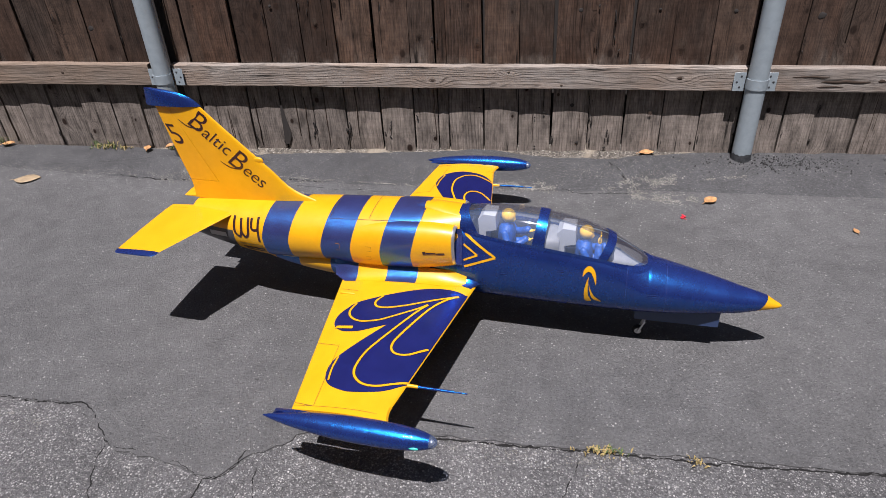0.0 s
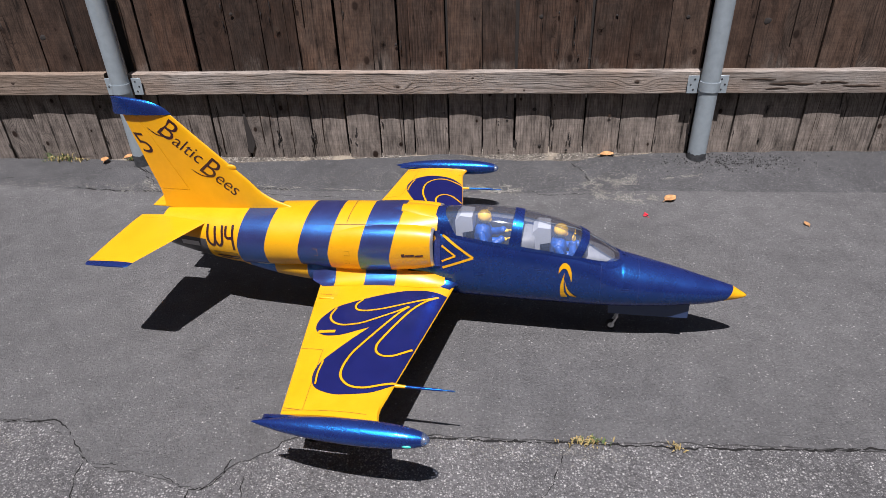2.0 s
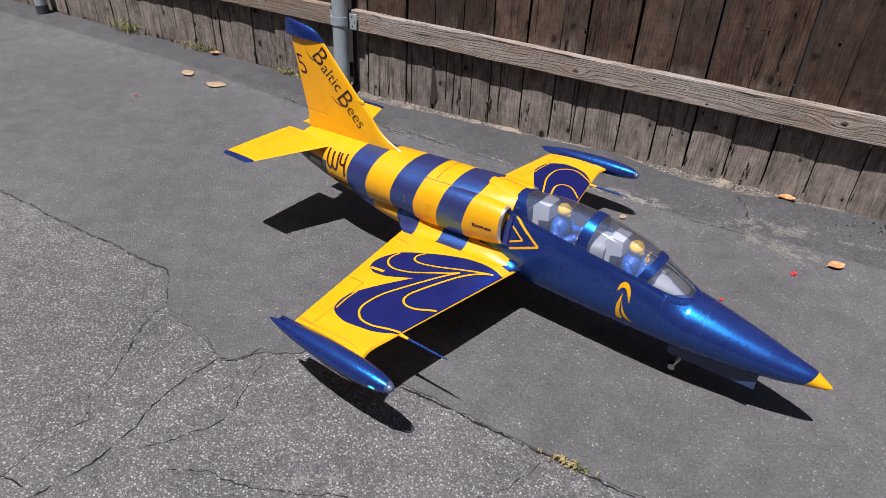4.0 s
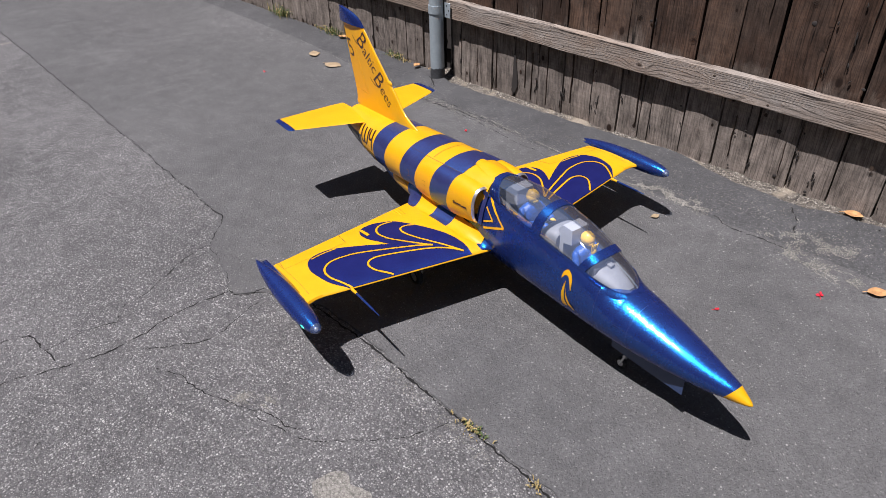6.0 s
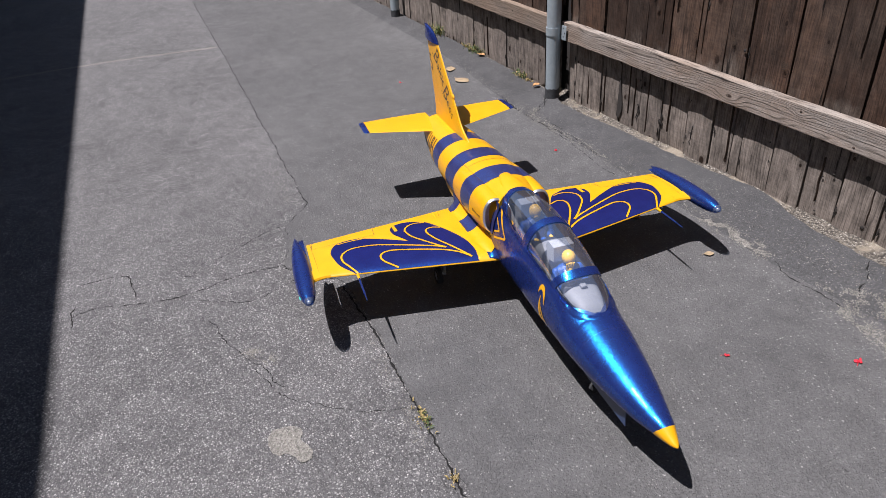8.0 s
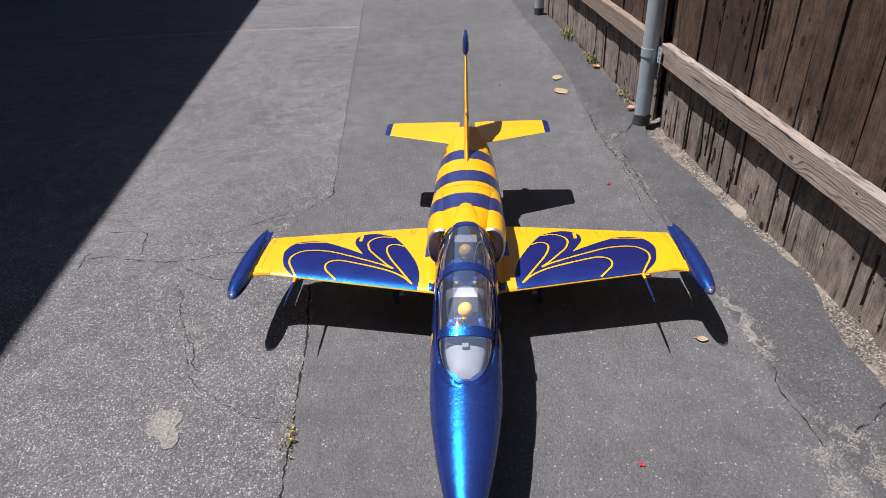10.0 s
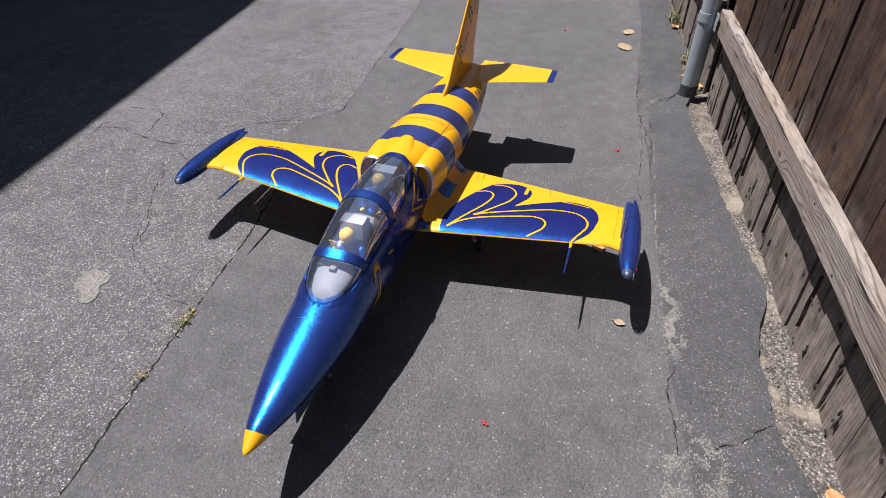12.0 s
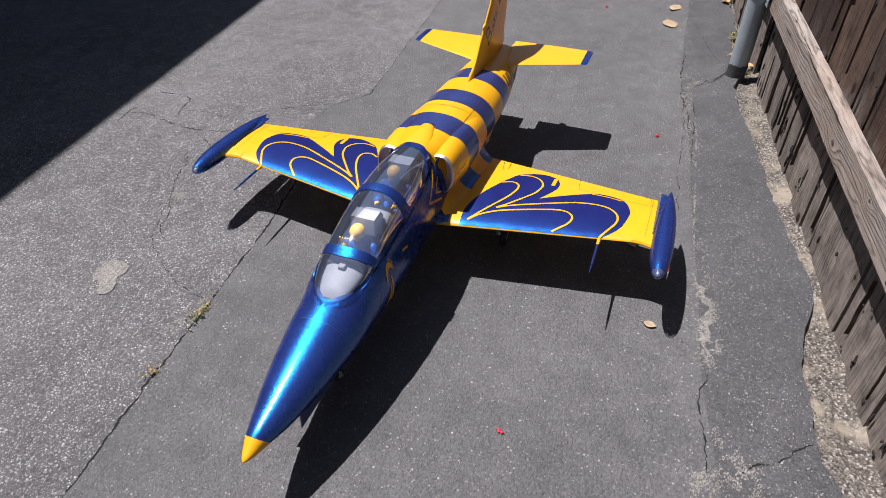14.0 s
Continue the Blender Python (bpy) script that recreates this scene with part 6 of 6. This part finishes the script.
tube(bm, (GU, GV - 0.0058, GZ), (GU, GV + 0.0058, GZ), 0.0092, n=20)
tube(bm, (GU, GV - 0.0075, GZ), (GU, GV + 0.0075, GZ), 0.0045, n=14)
part("rim", bm, M_SILVER, ng)
for y, lean in ((-0.030, 0.0), (0.030, 0.0)):
    bm = bmesh.new()
    loft(bm, [[(u, y - 0.0012, zt), (u, y + 0.0012, zt), (u, y * 0.94 + 0.0012, zb), (u, y * 0.94 - 0.0012, zb)] for u, zt, zb in ((0.576, .112, .072), (0.62, .112, .071), (0.70, .116, .071), (0.79, .122, .072))], True, True, True)
    bmesh.ops.recalc_face_normals(bm, faces=bm.faces)
    part("gear_door", bm, M_DOOR, jet, "open dull blue gear door")


# ---- the two pilot figurines ----
def figurine(u, z, arm):
    bm = bmesh.new()
    # torso, hips, neck, helmet
    rows = []
    for h, rx, ry, du in ((-0.006, .017, .023, 0), (0.004, .0195, .026, 0), (0.010, .0175, .0235, 0), (0.017, .0195, .026, 0.0005), (0.023, .0175, .0245, 0.001), (0.030, .0190, .0265, 0.001), (0.037, .0170, .0255, 0.001), (0.045, .0165, .0275, 0.001), (0.052, .0125, .021, 0.002), (0.056, .0085, .011, 0.003), (0.059, .0090, .0100, 0.004), (0.063, .0075, .0080, 0.004)):
        rows.append([(u + du + rx * math.cos(2 * math.pi * k / 16), ry * math.sin(2 * math.pi * k / 16), z + h) for k in range(16)])
    loft(bm, rows, True, True, True)
    blob(bm, (u + 0.005, 0, z + 0.0735), (0.0150, 0.0138, 0.0150), 1, 16, 10)
    blob(bm, (u + 0.012, 0, z + 0.0665), (0.0085, 0.0088, 0.0075), 1, 12, 8)

    def limb(pts, r, mat=0):
        for a, b in zip(pts, pts[1:]):
            tube(bm, a, b, r, r * 0.9, 10, mat)
        for p in pts:
            blob(bm, p, (r, r, r), mat, 8, 6)
    for s in (-1, 1):
        limb([(u, s * 0.013, z + 0.004), (u + 0.035, s * 0.014, z + 0.006)], 0.0085)
        sh = (u + 0.001, s * 0.025, z + 0.043)
        if arm == "wave" and s < 0:
            limb([sh, (u + 0.012, s * 0.034, z + 0.022), (u + 0.026, s * 0.030, z + 0.016), (u + 0.031, s * 0.022, z + 0.034), (u + 0.031, s * 0.013, z + 0.050)], 0.0082)
            blob(bm, (u + 0.032, s * 0.011, z + 0.061), (0.0045, 0.0065, 0.008), 1, 10, 8)
            for k in range(4):
                tube(bm, (u + 0.032, s * (0.006 + 0.0035 * k), z + 0.065), (u + 0.034, s * (0.003 + 0.0052 * k), z + 0.078), 0.0018, 0.0014, 8, 1)
        else:
            limb([sh, (u + 0.006, s * 0.033, z + 0.030), (u + 0.014, s * 0.033, z + 0.018), (u + 0.028, s * 0.028, z + 0.022), (u + 0.042, s * 0.020, z + 0.030)], 0.0086)
            blob(bm, (u + 0.047, s * 0.018, z + 0.030), (0.008, 0.005, 0.004), 1, 10, 8)
            tube(bm, (u + 0.05, s * 0.018, z + 0.031), (u + 0.060, s * 0.016, z + 0.033), 0.0017, 0.0014, 8, 1)
    bmesh.ops.recalc_face_normals(bm, faces=bm.faces)
    for v in bm.verts:
        v.co = Vector((u, 0, z)) + (v.co - Vector((u, 0, z))) * 1.3
    ob = finish("pilot_figurine", bm, [M_SUIT, M_HELMET])
    ob.matrix_world = JET
    return tagged(ob, "seated pilot doll in a blue suit and yellow helmet", "doll", "pilot dolls")


figurine(0.221, 0.2545, "point")
figurine(0.428, 0.2215, "wave")

# ---- small things on the ground ----
def leaf(x, y, size, turn, mat, label, curl=0.35, z=None):
    bm = bmesh.new()
    rows = []
    n = 10
    for i in range(n + 1):
        t = i / n
        w = size * 0.33 * math.sin(math.pi * t ** 0.85) ** 0.8 * (1 if t < 0.98 else 0.2)
        px = size * (t - 0.5)
        lift = 0.004 + curl * size * 0.5 * (t - 0.5) ** 2
        rows.append([(px, k * w / 2, lift + curl * abs(k) ** 1.5 * w * 0.28 + 0.0016 * math.sin(5 * t + k * 2)) for k in (-2, -1, 0, 1, 2)])
    loft(bm, rows, False)
    tube(bm, (-size * 0.68, 0.002, 0.004), (-size * 0.48, 0, 0.0075), 0.0012, 0.0010, 6)
    ob = finish("dry_leaf", bm, mat, sharp=80)
    base = on_ground(0.0)(x, y)[2] if z is None else z
    ob.matrix_world = pose(x, y, base, 0, 0, turn)
    mod = ob.modifiers.new("thickness", "SOLIDIFY")
    mod.thickness = 0.0006
    return tagged(ob, label, "leaf", "fallen leaves")


leaf(0.847, 2.532, 0.062, 40, M_LEAF, "curled brown dry leaf on the asphalt")
leaf(1.292, 2.353, 0.030, 100, M_LEAF, "small curled brown dry leaf on the asphalt")
leaf(-2.034, 2.56, 0.115, 15, M_PALELEAF, "large bleached dry leaf on the asphalt", 0.06)
leaf(-2.27, 2.59, 0.10, -25, M_PALELEAF, "large bleached dry leaf on the asphalt", 0.06)
leaf(0.146, 2.452, 0.034, 70, M_PALELEAF, "small tan dry leaf on the asphalt")
leaf(0.645, 2.852, 0.062, 8, M_LEAF, "brown dry leaf caught at the fence foot", 0.5, 0.052)
leaf(-1.50, 2.862, 0.05, 60, M_LEAF, "brown dry leaf caught at the fence foot", 0.5, 0.042)
leaf(-1.586, 2.812, 0.05, 110, M_LEAF, "brown dry leaf caught at the fence foot", 0.5, 0.05)
leaf(-2.33, 2.842, 0.06, 20, M_LEAF, "brown dry leaf caught at the fence foot", 0.5, 0.045)
leaf(-0.19, 2.40, 0.06, 20, M_LEAF, "curled brown dry leaf under the wing")


def flower(x, y, size, seed):
    rng = random.Random(seed)
    bm = bmesh.new()
    for k in range(7):
        a = rng.uniform(0, 6.28)
        r = size * rng.uniform(0.1, 0.35)
        blob(bm, (r * math.cos(a), r * math.sin(a), size * rng.uniform(0.12, 0.4)), (size * rng.uniform(0.18, 0.3), size * rng.uniform(0.12, 0.26), size * rng.uniform(0.08, 0.2)), 0, 8, 6)
    tube(bm, (0, 0, size * 0.15), (-size * 1.0, size * 0.3, 0.002), size * 0.05, size * 0.03, 6)
    ob = finish("fallen_blossom", bm, M_PETAL, sharp=80)
    ob.matrix_world = pose(x, y, 0.0, 0, 0, rng.uniform(0, 360))
    tagged(ob, "crumpled red blossom fallen on the asphalt", "blossom", "fallen blossoms")


for k, (x, y, s) in enumerate([(0.73, 2.415, 0.021), (0.552, 2.136, 0.016), (-0.86, 2.482, 0.018), (0.84, 2.65, 0.016), (-2.24, 2.233, 0.016), (0.752, 2.69, 0.020)]):
    flower(x, y, s, 60 + k)


def tuft(x, y, spread, count, height, mat, seed, z=0.0, stretch=(1, 1)):
    rng = random.Random(seed)
    bm = bmesh.new()
    for k in range(count):
        a, lean = rng.uniform(0, 6.28), rng.uniform(0.2, 1.2)
        bx, by = rng.gauss(0, spread) * stretch[0], rng.gauss(0, spread) * stretch[1]
        h = height * rng.uniform(0.4, 1)
        w = rng.uniform(0.0010, 0.0024)
        d = Vector((math.cos(a), math.sin(a), 0))
        s = Vector((-d.y, d.x, 0)) * w
        p0 = Vector((bx, by, 0))
        p1 = p0 + d * h * lean * 0.35 + Vector((0, 0, h * 0.7))
        p2 = p0 + d * h * lean + Vector((0, 0, h * (1.0 - 0.35 * lean)))
        loft(bm, [[p0 - s, p0 + s], [p1 - s, p1 + s], [p2 - s * 0.1, p2 + s * 0.1]], False, mat=lambda i, j: 0 if rng.random() < 0.7 else 1)
    ob = finish("weed_tuft", bm, [mat, M_DRYGRASS], smooth=False)
    ob.location = (x, y, z)
    tagged(ob, "small weed tuft growing from a crack", "weed", "weeds in the cracks", "stuff")


tuft(0.362, 1.308, 0.018, 60, 0.014, M_DRYGRASS, 1, 0, (1.6, 0.5))
tuft(0.392, 1.312, 0.012, 36, 0.018, M_GRASS, 2, 0, (1.4, 0.5))
tuft(0.586, 1.304, 0.007, 26, 0.012, M_DRYGRASS, 3)
tuft(-1.83, 2.840, 0.026, 80, 0.05, M_GRASS, 4, 0.03, (1.6, 0.5))
tuft(-1.72, 2.836, 0.014, 30, 0.028, M_DRYGRASS, 8, 0.035, (1.6, 0.5))
tuft(-1.47, 2.85, 0.018, 34, 0.04, M_GRASS, 5, 0.03, (1.4, 0.4))
tuft(-2.45, 2.856, 0.036, 120, 0.065, M_GRASS, 6, 0.03, (1.7, 0.5))
tuft(-2.60, 2.86, 0.02, 40, 0.035, M_DRYGRASS, 9, 0.03, (1.7, 0.5))
tuft(-3.09, 2.85, 0.04, 120, 0.10, M_GRASS, 7, 0.03, (1.8, 0.5))

# loose grit along the gutter and the seam, too many to count
rng = random.Random(77)
verts, faces = [], []
for k in range(2600):
    if k < 1700:
        x = rng.uniform(-2.6, 1.6)
        y = curve_through(gutter, x)[0] + abs(rng.gauss(0, 0.03)) - 0.012
        z = soil_z(x, y) + 0.001
        r = rng.uniform(0.0012, 0.0045)
    else:
        x, y = rng.uniform(-2.2, 1.7), rng.uniform(1.4, 2.6)
        z, r = 0.0, rng.uniform(0.0007, 0.0020)
    b = len(verts)
    a = rng.uniform(0, 6.28)
    verts += [(x + r * math.cos(a + t) * rng.uniform(0.6, 1), y + r * math.sin(a + t) * rng.uniform(0.6, 1), z - r * 0.2) for t in (0, 1.57, 3.14, 4.71)]
    verts.append((x, y, z + r * rng.uniform(0.6, 1.0)))
    faces += [(b, b + 1, b + 4), (b + 1, b + 2, b + 4), (b + 2, b + 3, b + 4), (b + 3, b, b + 4)]
me = bpy.data.meshes.new("grit")
me.from_pydata(verts, [], faces)
me.materials.append(M_RESIDUE)
tagged(new("grit", me), "loose pale grit scattered on the asphalt", "grit", kind="stuff")

# dark crumbs broken from the berm round the post foot
rng = random.Random(83)
verts, faces = [], []
for k in range(420):
    x, y = rng.gauss(1.16, 0.15), 2.775 + rng.gauss(0, 0.035)
    if y > 2.84:
        continue
    z = on_ground(0.0)(x, y)[2]
    r = rng.uniform(0.0015, 0.0065)
    b = len(verts)
    a = rng.uniform(0, 6.28)
    verts += [(x + r * math.cos(a + t) * rng.uniform(0.6, 1), y + r * math.sin(a + t) * rng.uniform(0.6, 1), z - r * 0.3) for t in (0, 1.57, 3.14, 4.71)]
    verts.append((x + r * 0.2, y, z + r * rng.uniform(0.6, 1.0)))
    faces += [(b, b + 1, b + 4), (b + 1, b + 2, b + 4), (b + 2, b + 3, b + 4), (b + 3, b, b + 4)]
me = bpy.data.meshes.new("asphalt_crumbs")
me.from_pydata(verts, [], faces)
me.materials.append(M_CRACK)
tagged(new("asphalt_crumbs", me), "loose dark crumbs broken from the asphalt berm", "rubble", kind="stuff")
